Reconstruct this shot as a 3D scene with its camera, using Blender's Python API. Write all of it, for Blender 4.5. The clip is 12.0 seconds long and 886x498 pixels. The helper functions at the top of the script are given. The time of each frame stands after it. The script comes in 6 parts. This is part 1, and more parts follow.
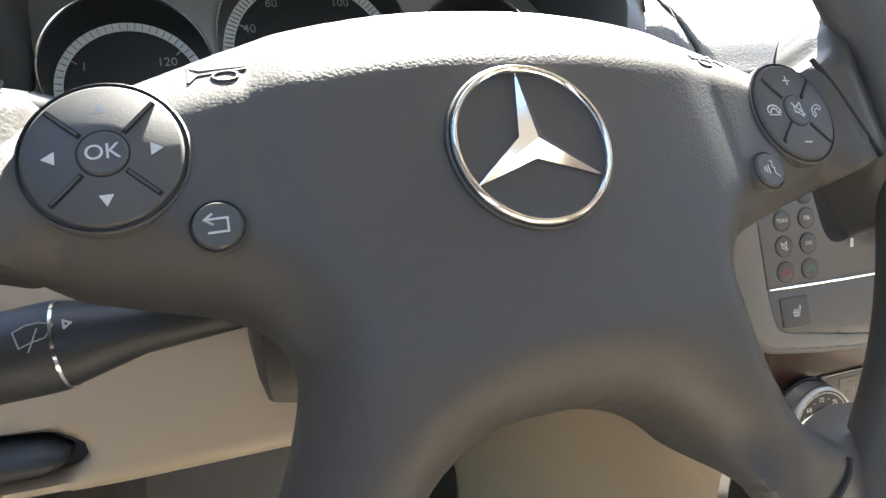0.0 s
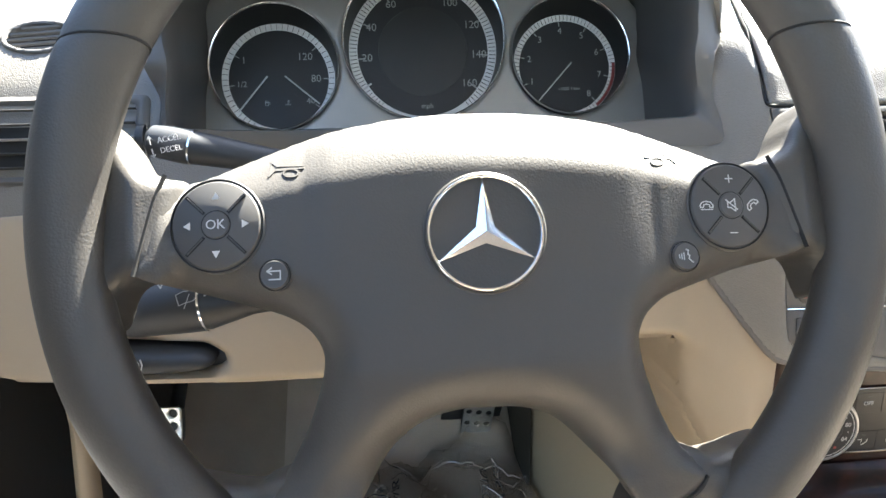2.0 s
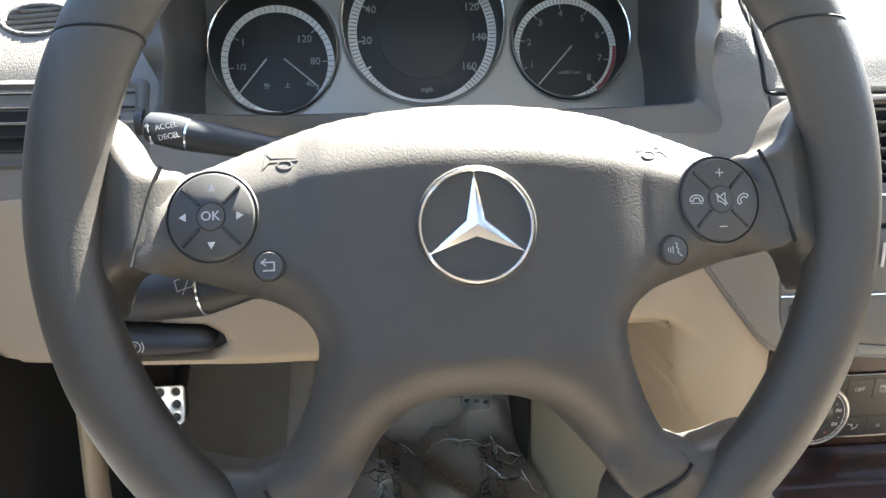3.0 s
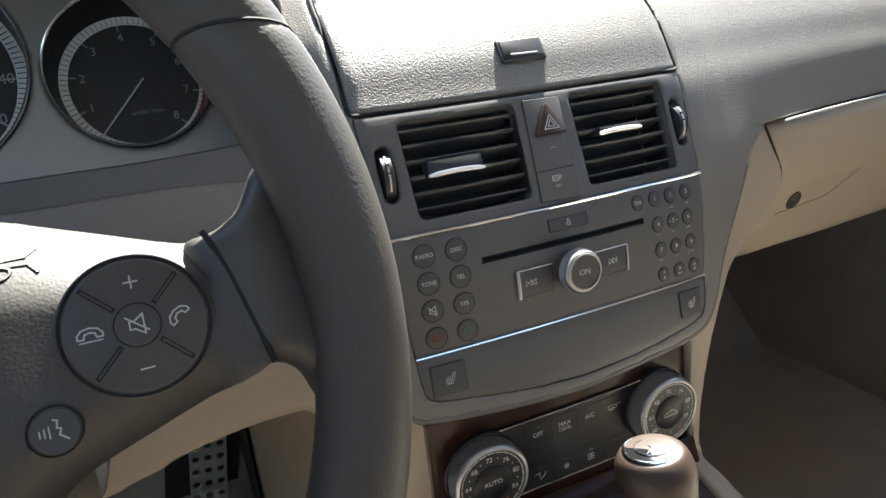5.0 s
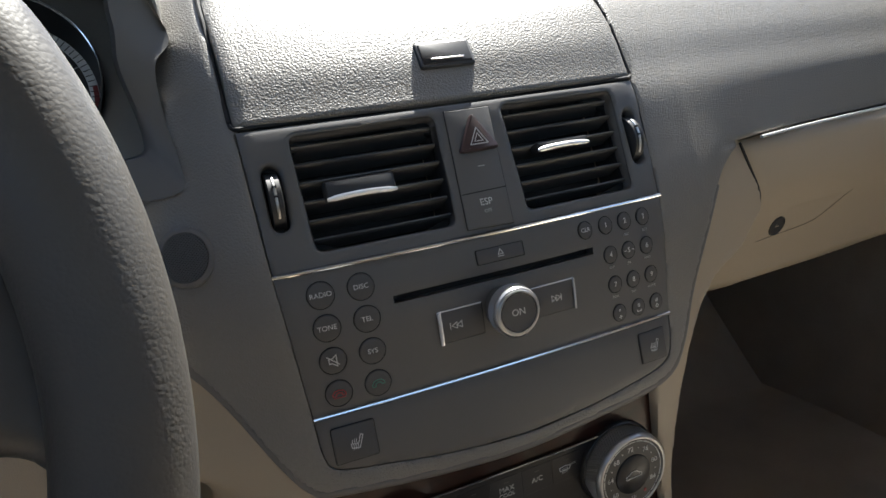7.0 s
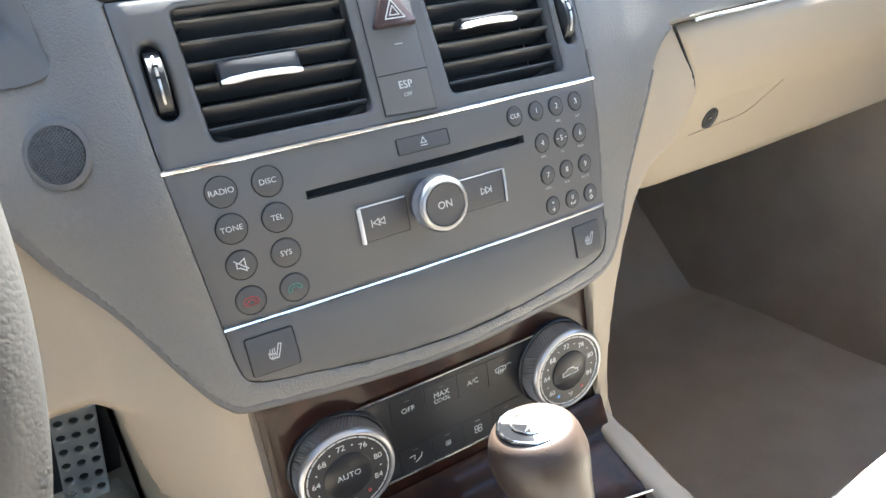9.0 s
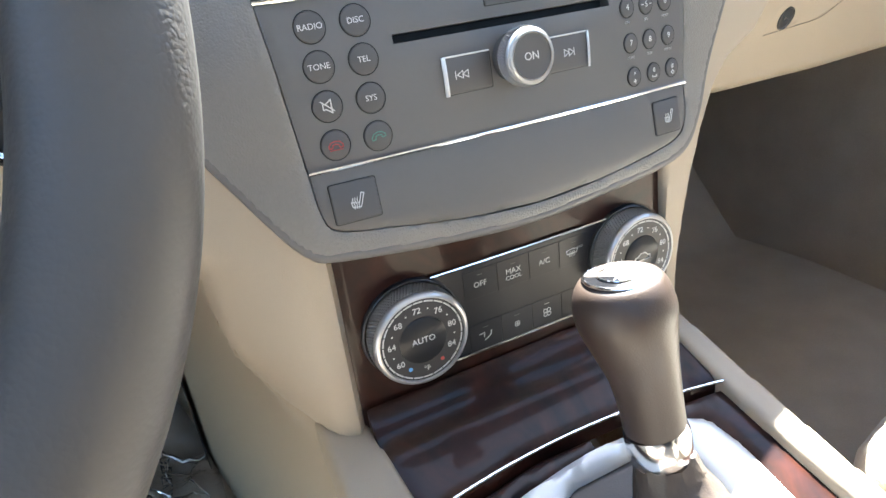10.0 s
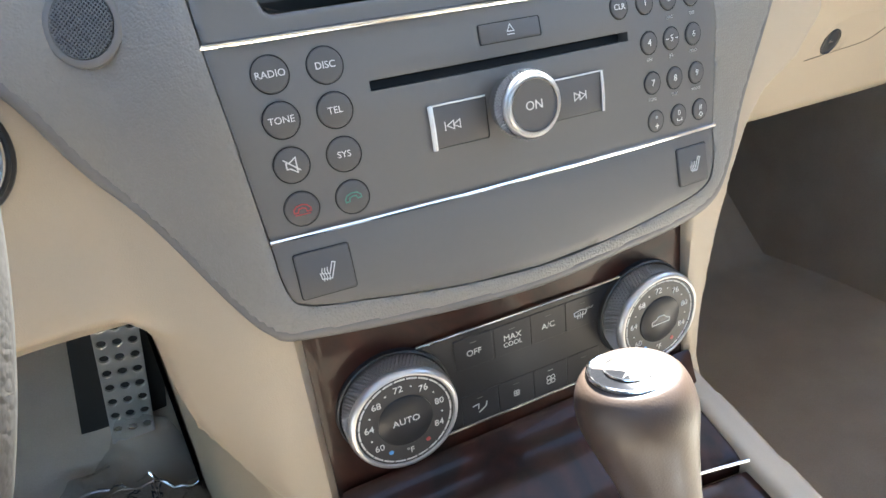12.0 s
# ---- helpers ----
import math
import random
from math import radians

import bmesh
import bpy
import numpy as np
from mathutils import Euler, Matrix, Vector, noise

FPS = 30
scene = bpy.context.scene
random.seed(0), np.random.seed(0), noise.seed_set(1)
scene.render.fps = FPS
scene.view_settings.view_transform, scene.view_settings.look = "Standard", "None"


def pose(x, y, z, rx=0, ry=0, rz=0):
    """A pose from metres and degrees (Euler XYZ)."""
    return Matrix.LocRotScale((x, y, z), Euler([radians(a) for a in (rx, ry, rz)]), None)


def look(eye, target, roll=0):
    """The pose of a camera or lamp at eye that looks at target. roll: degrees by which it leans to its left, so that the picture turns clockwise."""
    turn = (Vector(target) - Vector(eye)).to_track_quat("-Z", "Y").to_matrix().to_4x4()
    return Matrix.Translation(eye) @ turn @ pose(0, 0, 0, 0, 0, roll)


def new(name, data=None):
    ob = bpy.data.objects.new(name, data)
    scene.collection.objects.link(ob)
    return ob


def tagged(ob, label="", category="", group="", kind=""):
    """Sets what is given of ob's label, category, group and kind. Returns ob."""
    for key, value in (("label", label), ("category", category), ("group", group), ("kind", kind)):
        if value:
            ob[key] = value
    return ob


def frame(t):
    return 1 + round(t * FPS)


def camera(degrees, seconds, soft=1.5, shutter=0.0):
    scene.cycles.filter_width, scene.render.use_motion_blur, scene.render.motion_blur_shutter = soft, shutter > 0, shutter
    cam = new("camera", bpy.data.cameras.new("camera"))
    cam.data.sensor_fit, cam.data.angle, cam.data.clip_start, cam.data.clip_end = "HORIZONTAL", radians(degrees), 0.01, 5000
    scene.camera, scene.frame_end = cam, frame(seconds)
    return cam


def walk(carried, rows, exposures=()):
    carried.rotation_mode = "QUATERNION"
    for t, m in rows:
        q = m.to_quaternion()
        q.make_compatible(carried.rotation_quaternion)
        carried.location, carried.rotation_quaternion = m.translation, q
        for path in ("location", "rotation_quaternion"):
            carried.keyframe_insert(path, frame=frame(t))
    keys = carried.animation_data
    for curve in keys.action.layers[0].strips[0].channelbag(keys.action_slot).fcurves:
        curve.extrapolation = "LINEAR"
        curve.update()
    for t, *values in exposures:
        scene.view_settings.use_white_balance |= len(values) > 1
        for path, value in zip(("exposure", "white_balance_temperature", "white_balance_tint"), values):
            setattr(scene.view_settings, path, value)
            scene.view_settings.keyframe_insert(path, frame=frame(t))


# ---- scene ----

cam = camera(69.15, 12.0)
PATH = [
    (0, (-0.467, -0.184, 0.649), (0.194, 1.682, 0.365), -4.3),
    (0.5, (-0.451, -0.243, 0.681), (0.007, 1.651, 0.232), -2.5),
    (1, (-0.4127, -0.2779, 0.7161), (-0.3381, 0.2007, 0.5921), -1.77),
    (1.5, (-0.4195, -0.2826, 0.7267), (-0.3666, 0.1971, 0.5956), -1.39),
    (2, (-0.4140, -0.2831, 0.7250), (-0.3725, 0.1956, 0.5868), -1.07),
    (2.5, (-0.4084, -0.2794, 0.7316), (-0.3699, 0.1958, 0.5807), -0.91),
    (3, (-0.4077, -0.2856, 0.7338), (-0.3709, 0.1878, 0.5773), -0.83),
    (3.5, (-0.3760, -0.2813, 0.7148), (-0.3391, 0.1908, 0.5541), -0.80),
    (3.6, (-0.3558, -0.2859, 0.7051), (-0.3144, 0.1862, 0.5456), -1.32),
    (3.7, (-0.3372, -0.2803, 0.6923), (-0.2746, 0.1887, 0.5307), -1.26),
    (5.3, (-0.2183, -0.1875, 0.7429), (-0.0372, 0.2530, 0.5908), -6.39),
    (5.5, (-0.2101, -0.1857, 0.7526), (-0.0306, 0.2563, 0.6027), -6.34),
    (6, (-0.1763, -0.1762, 0.7774), (0.0028, 0.2700, 0.6398), -6.22),
    (6.5, (-0.1601, -0.1647, 0.7413), (0.0191, 0.2836, 0.6110), -6.38),
    (7, (-0.1562, -0.1587, 0.7081), (0.0236, 0.2885, 0.5749), -6.45),
    (7.2, (-0.1514, -0.1486, 0.6896), (0.0287, 0.2963, 0.5493), -6.37),
    (8.8, (-0.1435, -0.1369, 0.6798), (0.0615, 0.2804, 0.4960), -6.85),
    (9, (-0.1415, -0.1416, 0.6803), (0.0665, 0.2712, 0.4897), -7.29),
    (9.5, (-0.1671, -0.1433, 0.6515), (0.0397, 0.2637, 0.4477), -7.84),
    (10, (-0.1811, -0.1410, 0.6266), (0.0045, 0.2752, 0.4208), -7.28),
    (10.5, (-0.1741, -0.1464, 0.6248), (0.0058, 0.2716, 0.4178), -7.00),
    (11, (-0.1634, -0.1456, 0.6272), (0.0152, 0.2733, 0.4207), -6.98),
    (11.5, (-0.1450, -0.1153, 0.6385), (0.0306, 0.3040, 0.4303), -6.86),
    (12, (-0.1410, -0.0994, 0.6407), (0.0283, 0.3213, 0.4301), -6.97),
]
EXPOSURES = [(0.0, 4.3, 6600, 6), (1.2, 4.3, 6600, 6), (2.2, 4.45, 6600, 6), (3.6, 4.4, 6600, 6), (5.3, 2.7, 6500, 7), (6.0, 1.65, 6400, 8), (6.6, 1.35, 6400, 8), (7.0, 2.5, 6400, 7), (7.4, 3.15, 6200, 6), (8.8, 4.6, 6000, 5), (12.0, 4.7, 6000, 5)]
walk(cam, [(t, look(eye, target, roll)) for t, eye, target, roll in PATH], EXPOSURES)

# ---- light ----
SUN_ELEVATION, SUN_AZIMUTH = 56.7, 43  # degrees; azimuth from ahead to the right
world = bpy.data.worlds.new("sky")
scene.world = world
world.use_nodes = True
wn = world.node_tree.nodes
sky = wn.new("ShaderNodeTexSky")
sky.sky_type, sky.sun_disc = "NISHITA", False
sky.sun_elevation, sky.sun_rotation = radians(SUN_ELEVATION), radians(SUN_AZIMUTH)
wn["Background"].inputs["Strength"].default_value = 0.055
world.node_tree.links.new(sky.outputs[0], wn["Background"].inputs["Color"])
lamp = bpy.data.lights.new("sun", "SUN")
lamp.energy, lamp.angle, lamp.color = 4.4, radians(0.55), (1.0, 0.96, 0.9)
sun = new("sun", lamp)
sun.matrix_basis = look(
    (1.5 * math.sin(radians(SUN_AZIMUTH)), 1.5 * math.cos(radians(SUN_AZIMUTH)), 0.6 + 1.5 * math.tan(radians(SUN_ELEVATION))), (0, 0, 0.6)
)


# ---- materials ----
def material(name, color, rough=0.5, metal=0.0, spec=0.5, grain=0, depth=0.0, mottle=0.15, mottle_scale=9, coat=0.0, cells=False, fine=0.0):
    m = bpy.data.materials.new(name)
    m.use_nodes = True
    nt, b = m.node_tree, m.node_tree.nodes["Principled BSDF"]
    b.inputs["Base Color"].default_value = (*color, 1)
    b.inputs["Roughness"].default_value = rough
    b.inputs["Metallic"].default_value = metal
    b.inputs["Specular IOR Level"].default_value = spec
    b.inputs["Coat Weight"].default_value = coat
    b.inputs["Coat Roughness"].default_value = 0.04
    co = nt.nodes.new("ShaderNodeTexCoord")
    if mottle:
        # broad stains and a fine speckle on the base colour and the roughness
        big, small = nt.nodes.new("ShaderNodeTexNoise"), nt.nodes.new("ShaderNodeTexNoise")
        big.inputs["Scale"].default_value, small.inputs["Scale"].default_value = mottle_scale, mottle_scale * 45
        big.inputs["Detail"].default_value, small.inputs["Detail"].default_value = 4, 3
        both = nt.nodes.new("ShaderNodeMath")
        both.operation = "MULTIPLY_ADD"
        both.inputs[1].default_value = 0.6
        nt.links.new(big.outputs["Fac"], both.inputs[0])
        half = nt.nodes.new("ShaderNodeMath")
        half.operation = "MULTIPLY"
        half.inputs[1].default_value = 0.4
        nt.links.new(small.outputs["Fac"], half.inputs[0])
        nt.links.new(half.outputs[0], both.inputs[2])
        for n in (big, small):
            nt.links.new(co.outputs["Object"], n.inputs["Vector"])
        tone = nt.nodes.new("ShaderNodeMix")
        tone.data_type = "RGBA"
        tone.inputs["A"].default_value = (*[c * (1 - mottle) for c in color], 1)
        tone.inputs["B"].default_value = (*[min(1, c * (1 + mottle)) for c in color], 1)
        nt.links.new(both.outputs[0], tone.inputs["Factor"])
        nt.links.new(tone.outputs["Result"], b.inputs["Base Color"])
        gloss = nt.nodes.new("ShaderNodeMapRange")
        gloss.inputs["To Min"].default_value, gloss.inputs["To Max"].default_value = max(0.02, rough * (1 - mottle)), min(1, rough * (1 + mottle))
        nt.links.new(both.outputs[0], gloss.inputs["Value"])
        nt.links.new(gloss.outputs["Result"], b.inputs["Roughness"])
    if grain:
        bump = nt.nodes.new("ShaderNodeBump")
        bump.inputs["Distance"].default_value = depth
        bump.inputs["Strength"].default_value = 1.0
        if cells:
            # pebbled leather grain: warped cells
            warp = nt.nodes.new("ShaderNodeTexNoise")
            warp.inputs["Scale"].default_value, warp.inputs["Detail"].default_value = grain * 0.45, 2
            add = nt.nodes.new("ShaderNodeMix")
            add.data_type = "VECTOR"
            add.inputs["Factor"].default_value = 0.0014
            nt.links.new(co.outputs["Object"], warp.inputs["Vector"])
            nt.links.new(co.outputs["Object"], add.inputs["A"])
            nt.links.new(warp.outputs["Color"], add.inputs["B"])
            tex = nt.nodes.new("ShaderNodeTexVoronoi")
            tex.feature = "SMOOTH_F1"
            tex.inputs["Scale"].default_value = grain
            tex.inputs["Smoothness"].default_value = 0.18
            nt.links.new(add.outputs["Result"], tex.inputs["Vector"])
            bump.invert = True
            nt.links.new(tex.outputs["Distance"], bump.inputs["Height"])
        else:
            tex = nt.nodes.new("ShaderNodeTexNoise")
            tex.inputs["Scale"].default_value, tex.inputs["Detail"].default_value = grain, 3
            nt.links.new(co.outputs["Object"], tex.inputs["Vector"])
            nt.links.new(tex.outputs["Fac"], bump.inputs["Height"])
        nt.links.new(bump.outputs["Normal"], b.inputs["Normal"])
    return m


def burl_wood():
    m = material("burl_wood", (0.03, 0.012, 0.008), 0.35, spec=0.15, mottle=0, coat=0.12)
    nt, b = m.node_tree, m.node_tree.nodes["Principled BSDF"]
    co, n1, n2, ramp = (nt.nodes.new("ShaderNode" + k) for k in ("TexCoord", "TexNoise", "TexNoise", "ValToRGB"))
    n1.inputs["Scale"].default_value, n1.inputs["Detail"].default_value, n1.inputs["Distortion"].default_value = 22, 8, 2.5
    n2.inputs["Scale"].default_value, n2.inputs["Detail"].default_value = 260, 4
    ramp.color_ramp.elements[0].position, ramp.color_ramp.elements[0].color = 0.36, (0.007, 0.004, 0.0035, 1)
    ramp.color_ramp.elements[1].position, ramp.color_ramp.elements[1].color = 0.80, (0.034, 0.010, 0.006, 1)
    mix = nt.nodes.new("ShaderNodeMath")
    mix.operation = "MULTIPLY_ADD"
    mix.inputs[1].default_value = 0.12
    nt.links.new(co.outputs["Object"], n1.inputs["Vector"])
    nt.links.new(co.outputs["Object"], n2.inputs["Vector"])
    nt.links.new(n2.outputs["Fac"], mix.inputs[0])
    nt.links.new(n1.outputs["Fac"], mix.inputs[2])
    nt.links.new(mix.outputs[0], ramp.inputs["Fac"])
    nt.links.new(ramp.outputs["Color"], b.inputs["Base Color"])
    return m


def clear_film(name, ior=1.45, rough=0.05, veil=0.0, wrinkle=0.0):
    m = bpy.data.materials.new(name)
    m.use_nodes = True
    nt = m.node_tree
    nt.nodes.remove(nt.nodes["Principled BSDF"])
    fres, clear, gloss, mix = (nt.nodes.new("ShaderNode" + k) for k in ("Fresnel", "BsdfTransparent", "BsdfGlossy", "MixShader"))
    fres.inputs["IOR"].default_value = ior
    gloss.inputs["Roughness"].default_value = rough
    base = clear
    if veil:
        # a pale diffuse share brightens the clear sheet in place of light
        cloud, base = nt.nodes.new("ShaderNodeBsdfDiffuse"), nt.nodes.new("ShaderNodeMixShader")
        cloud.inputs["Color"].default_value = (0.80, 0.67, 0.54, 1)
        base.inputs["Fac"].default_value = veil
        nt.links.new(clear.outputs[0], base.inputs[1])
        nt.links.new(cloud.outputs[0], base.inputs[2])
    if wrinkle:
        noise_n, bump = nt.nodes.new("ShaderNodeTexNoise"), nt.nodes.new("ShaderNodeBump")
        noise_n.inputs["Scale"].default_value, noise_n.inputs["Detail"].default_value = 18, 5
        noise_n.inputs["Distortion"].default_value = 1.5
        bump.inputs["Distance"].default_value = wrinkle
        nt.links.new(noise_n.outputs["Fac"], bump.inputs["Height"])
        nt.links.new(bump.outputs["Normal"], gloss.inputs["Normal"])
        nt.links.new(bump.outputs["Normal"], fres.inputs["Normal"])
    nt.links.new(fres.outputs[0], mix.inputs["Fac"])
    nt.links.new(base.outputs[0], mix.inputs[1])
    nt.links.new(gloss.outputs[0], mix.inputs[2])
    nt.links.new(mix.outputs[0], nt.nodes["Material Output"].inputs["Surface"])
    return m


DASH = material("dash_grain", (0.145, 0.136, 0.120), 0.46, spec=0.6, grain=840, depth=0.00028, cells=True)
LEATHER = material("wheel_leather", (0.050, 0.046, 0.041), 0.5, grain=640, depth=0.00008, cells=True)
GRIP = material("grip_leather", (0.050, 0.046, 0.041), 0.48, grain=760, depth=0.00008, cells=True)
DASH_EDGE = material("dash_edge", (0.110, 0.103, 0.094), 0.5, grain=900, depth=0.000015, cells=True)
HUB = material("hub_plastic", (0.052, 0.048, 0.043), 0.55, grain=900, depth=0.00008, cells=True)
FACIA = material("facia_coating", (0.084, 0.081, 0.078), 0.48, grain=2200, depth=0.00005, mottle=0.08)
BUTTON = material("button_rubber", (0.056, 0.054, 0.052), 0.55, grain=2200, depth=0.00005, mottle=0.08)
BLACK = material("black_plastic", (0.018, 0.018, 0.018), 0.45, mottle=0.1)
GAP = material("joint_black", (0.008, 0.008, 0.008), 0.8, mottle=0)
STALK = material("stalk_plastic", (0.020, 0.022, 0.025), 0.5, mottle=0.1, grain=1500, depth=0.00008)
TAN = material("tan_vinyl", (0.305, 0.250, 0.183), 0.55, grain=1500, depth=0.00015, mottle=0.06)
TAN_LEATHER = material("tan_leather", (0.40, 0.35, 0.28), 0.5, grain=500, depth=0.0002, cells=True, mottle=0.06)
CHROME = material("chrome", (0.86, 0.86, 0.86), 0.14, 1.0, mottle=0.06, mottle_scale=20)
SATIN = material("satin_silver", (0.62, 0.61, 0.59), 0.36, 1.0, mottle=0.06)
SILVER = material("cluster_silver", (0.30, 0.29, 0.275), 0.4, 0.35, mottle=0.06)
KNURL = material("knurled_silver", (0.44, 0.435, 0.43), 0.30, 0.75, mottle=0.08)
STEEL = material("brushed_steel", (0.55, 0.54, 0.52), 0.38, 0.75, mottle=0.12)
BRIGHT = material("bright_trim", (0.86, 0.86, 0.85), 0.22, 0.55, mottle=0.04)
PLATE_SILVER = material("plate_silver", (0.58, 0.57, 0.55), 0.38, 0.35, mottle=0.06)
POLISHED = material("polished_steel", (0.80, 0.79, 0.77), 0.30, 0.6, mottle=0.06)
SLAT = material("vent_slat", (0.075, 0.074, 0.072), 0.5, mottle=0.1)
DIAL = material("dial_black", (0.012, 0.012, 0.013), 0.55, mottle=0.1)
DIAL_RING = material("dial_ring", (0.66, 0.66, 0.65), 0.45, 0.2, mottle=0.05)
INK = material("white_ink", (0.46, 0.46, 0.45), 0.6, mottle=0)
DIM_INK = material("grey_ink", (0.30, 0.30, 0.29), 0.6, mottle=0)
RED_INK = material("red_ink", (0.28, 0.04, 0.04), 0.6, mottle=0)
SWITCH = material("switch_black", (0.019, 0.019, 0.020), 0.32, spec=0.25, mottle=0.1)
BLUE_INK = material("blue_ink", (0.08, 0.25, 0.55), 0.6, mottle=0)
GREEN_INK = material("green_ink", (0.05, 0.16, 0.12), 0.6, mottle=0)
BLACK_INK = material("black_ink", (0.02, 0.02, 0.02), 0.7, mottle=0)
RED_PLASTIC = material("hazard_red", (0.030, 0.015, 0.015), 0.4, mottle=0.1)
WOOD = burl_wood()
CARPET = material("carpet", (0.42, 0.345, 0.262), 0.95, spec=0.1, grain=900, depth=0.002, mottle=0.3, mottle_scale=14)
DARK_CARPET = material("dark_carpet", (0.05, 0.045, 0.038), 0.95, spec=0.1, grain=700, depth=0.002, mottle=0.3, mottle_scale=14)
HEADLINER = material("headliner", (0.45, 0.42, 0.37), 0.9, grain=600, depth=0.0006)
DOOR = material("door_black", (0.02, 0.02, 0.02), 0.5, mottle=0.15)
TAR = material("asphalt", (0.11, 0.105, 0.1), 0.9, grain=80, depth=0.003, mottle=0.25, mottle_scale=1.2)
# veil lifts the dim footwell; the film itself is clear
FILM = clear_film("plastic_film", 1.6, 0.08, 0.22, 0.006)
MAT = material("mat_carpet", (0.55, 0.46, 0.37), 0.95, spec=0.1, grain=900, depth=0.002, mottle=0.25, mottle_scale=14)
# pale diffuse half: window glints put into the colour of the film's ridges
GLINT_FOLD = clear_film("film_glint_fold", 2.0, 0.14, 0.5)
LENS = clear_film("clear_lens", 1.12, 0.03)
GLASS = clear_film("window_glass", 1.4, 0.0)


# ---- tools ----
def world_of(ob):
    if ob is None:
        return Matrix()
    own = ob.matrix_basis
    return world_of(ob.parent) @ ob.matrix_parent_inverse @ own if ob.parent else own


def thing(name, label, category, m=Matrix(), group="", kind=""):
    ob = new(name)
    ob.empty_display_size = 0.02
    ob.matrix_basis = m
    return tagged(ob, label, category, group, kind)


def part(name, me, mat, parent, label="", m=None, smooth=True):
    """Link a mesh as one object under parent; m is its pose in the parent's space."""
    if not isinstance(me, bpy.types.Mesh):
        data = bpy.data.meshes.new(name)
        data.from_pydata([tuple(map(float, v)) for v in me[0]], [], [tuple(map(int, f)) for f in me[1]])
        me = data
        if smooth:
            me.shade_smooth()
            me.set_sharp_from_angle(angle=radians(38))
    if not me.materials:
        me.materials.append(mat)
    ob = new(name, me)
    ob.parent = parent
    if m is not None:
        ob.matrix_basis = m
    if label:
        ob["label"] = label
    return ob


def solid(name, me, mat, label, category, m=None, group="", kind=""):
    ob = part(name, me, mat, None, "", m)
    return tagged(ob, label, category, group, kind)


def curve(points, n=8, closed=True, sharp=()):
    """A smooth loop or line through the points (Catmull-Rom)."""
    p = np.array(points, float)
    k = len(p)
    out = []
    for i in range(k if closed else k - 1):
        if closed:
            a, b, c, d = p[i - 1], p[i], p[(i + 1) % k], p[(i + 2) % k]
        else:
            a, b, c, d = p[max(i - 1, 0)], p[i], p[i + 1], p[min(i + 2, k - 1)]
        for t in np.arange(n) / n:
            out.append(0.5 * (2 * b + (c - a) * t + (2 * a - 5 * b + 4 * c - d) * t * t + (3 * b - a - 3 * c + d) * t**3))
    if not closed:
        out.append(p[-1])
    return np.array(out)


def round_rect(x0, y0, x1, y1, r, n=5):
    out = []
    for cx, cy, a in ((x1 - r, y1 - r, 0), (x0 + r, y1 - r, 90), (x0 + r, y0 + r, 180), (x1 - r, y0 + r, 270)):
        for i in range(n + 1):
            t = radians(a + 90 * i / n)
            out.append((cx + r * math.cos(t), cy + r * math.sin(t)))
    return np.array(out)


def round_poly(points, r, n=4):
    """A polygon with its corners rounded by r."""
    p = np.array(points, float)
    out = []
    for i in range(len(p)):
        a, b, c = p[i - 1], p[i], p[(i + 1) % len(p)]
        u, v = (a - b) / np.linalg.norm(a - b), (c - b) / np.linalg.norm(c - b)
        q = min(r if np.isscalar(r) else r[i], 0.45 * np.linalg.norm(a - b), 0.45 * np.linalg.norm(c - b))
        for t in np.linspace(0, 1, n + 1):
            out.append((1 - t) ** 2 * (b + u * q) + 2 * t * (1 - t) * b + t * t * (b + v * q))
    return np.array(out)


def widened(loop, d):
    """A closed loop moved outwards by d along its normals."""
    o = np.array(loop, float)
    way = np.roll(o, -1, 0) - np.roll(o, 1, 0)
    nrm = np.stack([way[:, 1], -way[:, 0]], 1) / (np.linalg.norm(way, axis=1, keepdims=True) + 1e-12)
    area = np.sum(o[:, 0] * np.roll(o[:, 1], -1) - np.roll(o[:, 0], -1) * o[:, 1])
    return o + nrm * d * (1 if area > 0 else -1)


def disc(cx, cy, r, n=40):
    t = np.arange(n) / n * 2 * np.pi
    return np.stack([cx + r * np.cos(t), cy + r * np.sin(t)], 1)


def inside(p, loops):
    odd = np.zeros(len(p), bool)
    for lp in loops:
        a, b = lp, np.roll(lp, -1, 0)
        for (ax, ay), (bx, by) in zip(a, b):
            if ay == by:
                continue
            hit = ((ay > p[:, 1]) != (by > p[:, 1])) & (p[:, 0] < (bx - ax) * (p[:, 1] - ay) / (by - ay) + ax)
            odd ^= hit
    return odd


def nearest(p, loops):
    best, where = np.full(len(p), 1e9), p.copy()
    for lp in loops:
        for a, b in zip(lp, np.roll(lp, -1, 0)):
            ab = b - a
            t = np.clip(((p - a) @ ab) / max(ab @ ab, 1e-14), 0, 1)
            q = a + t[:, None] * ab
            d = np.hypot(*(p - q).T)
            near = d < best
            best[near], where[near] = d[near], q[near]
    return best, where


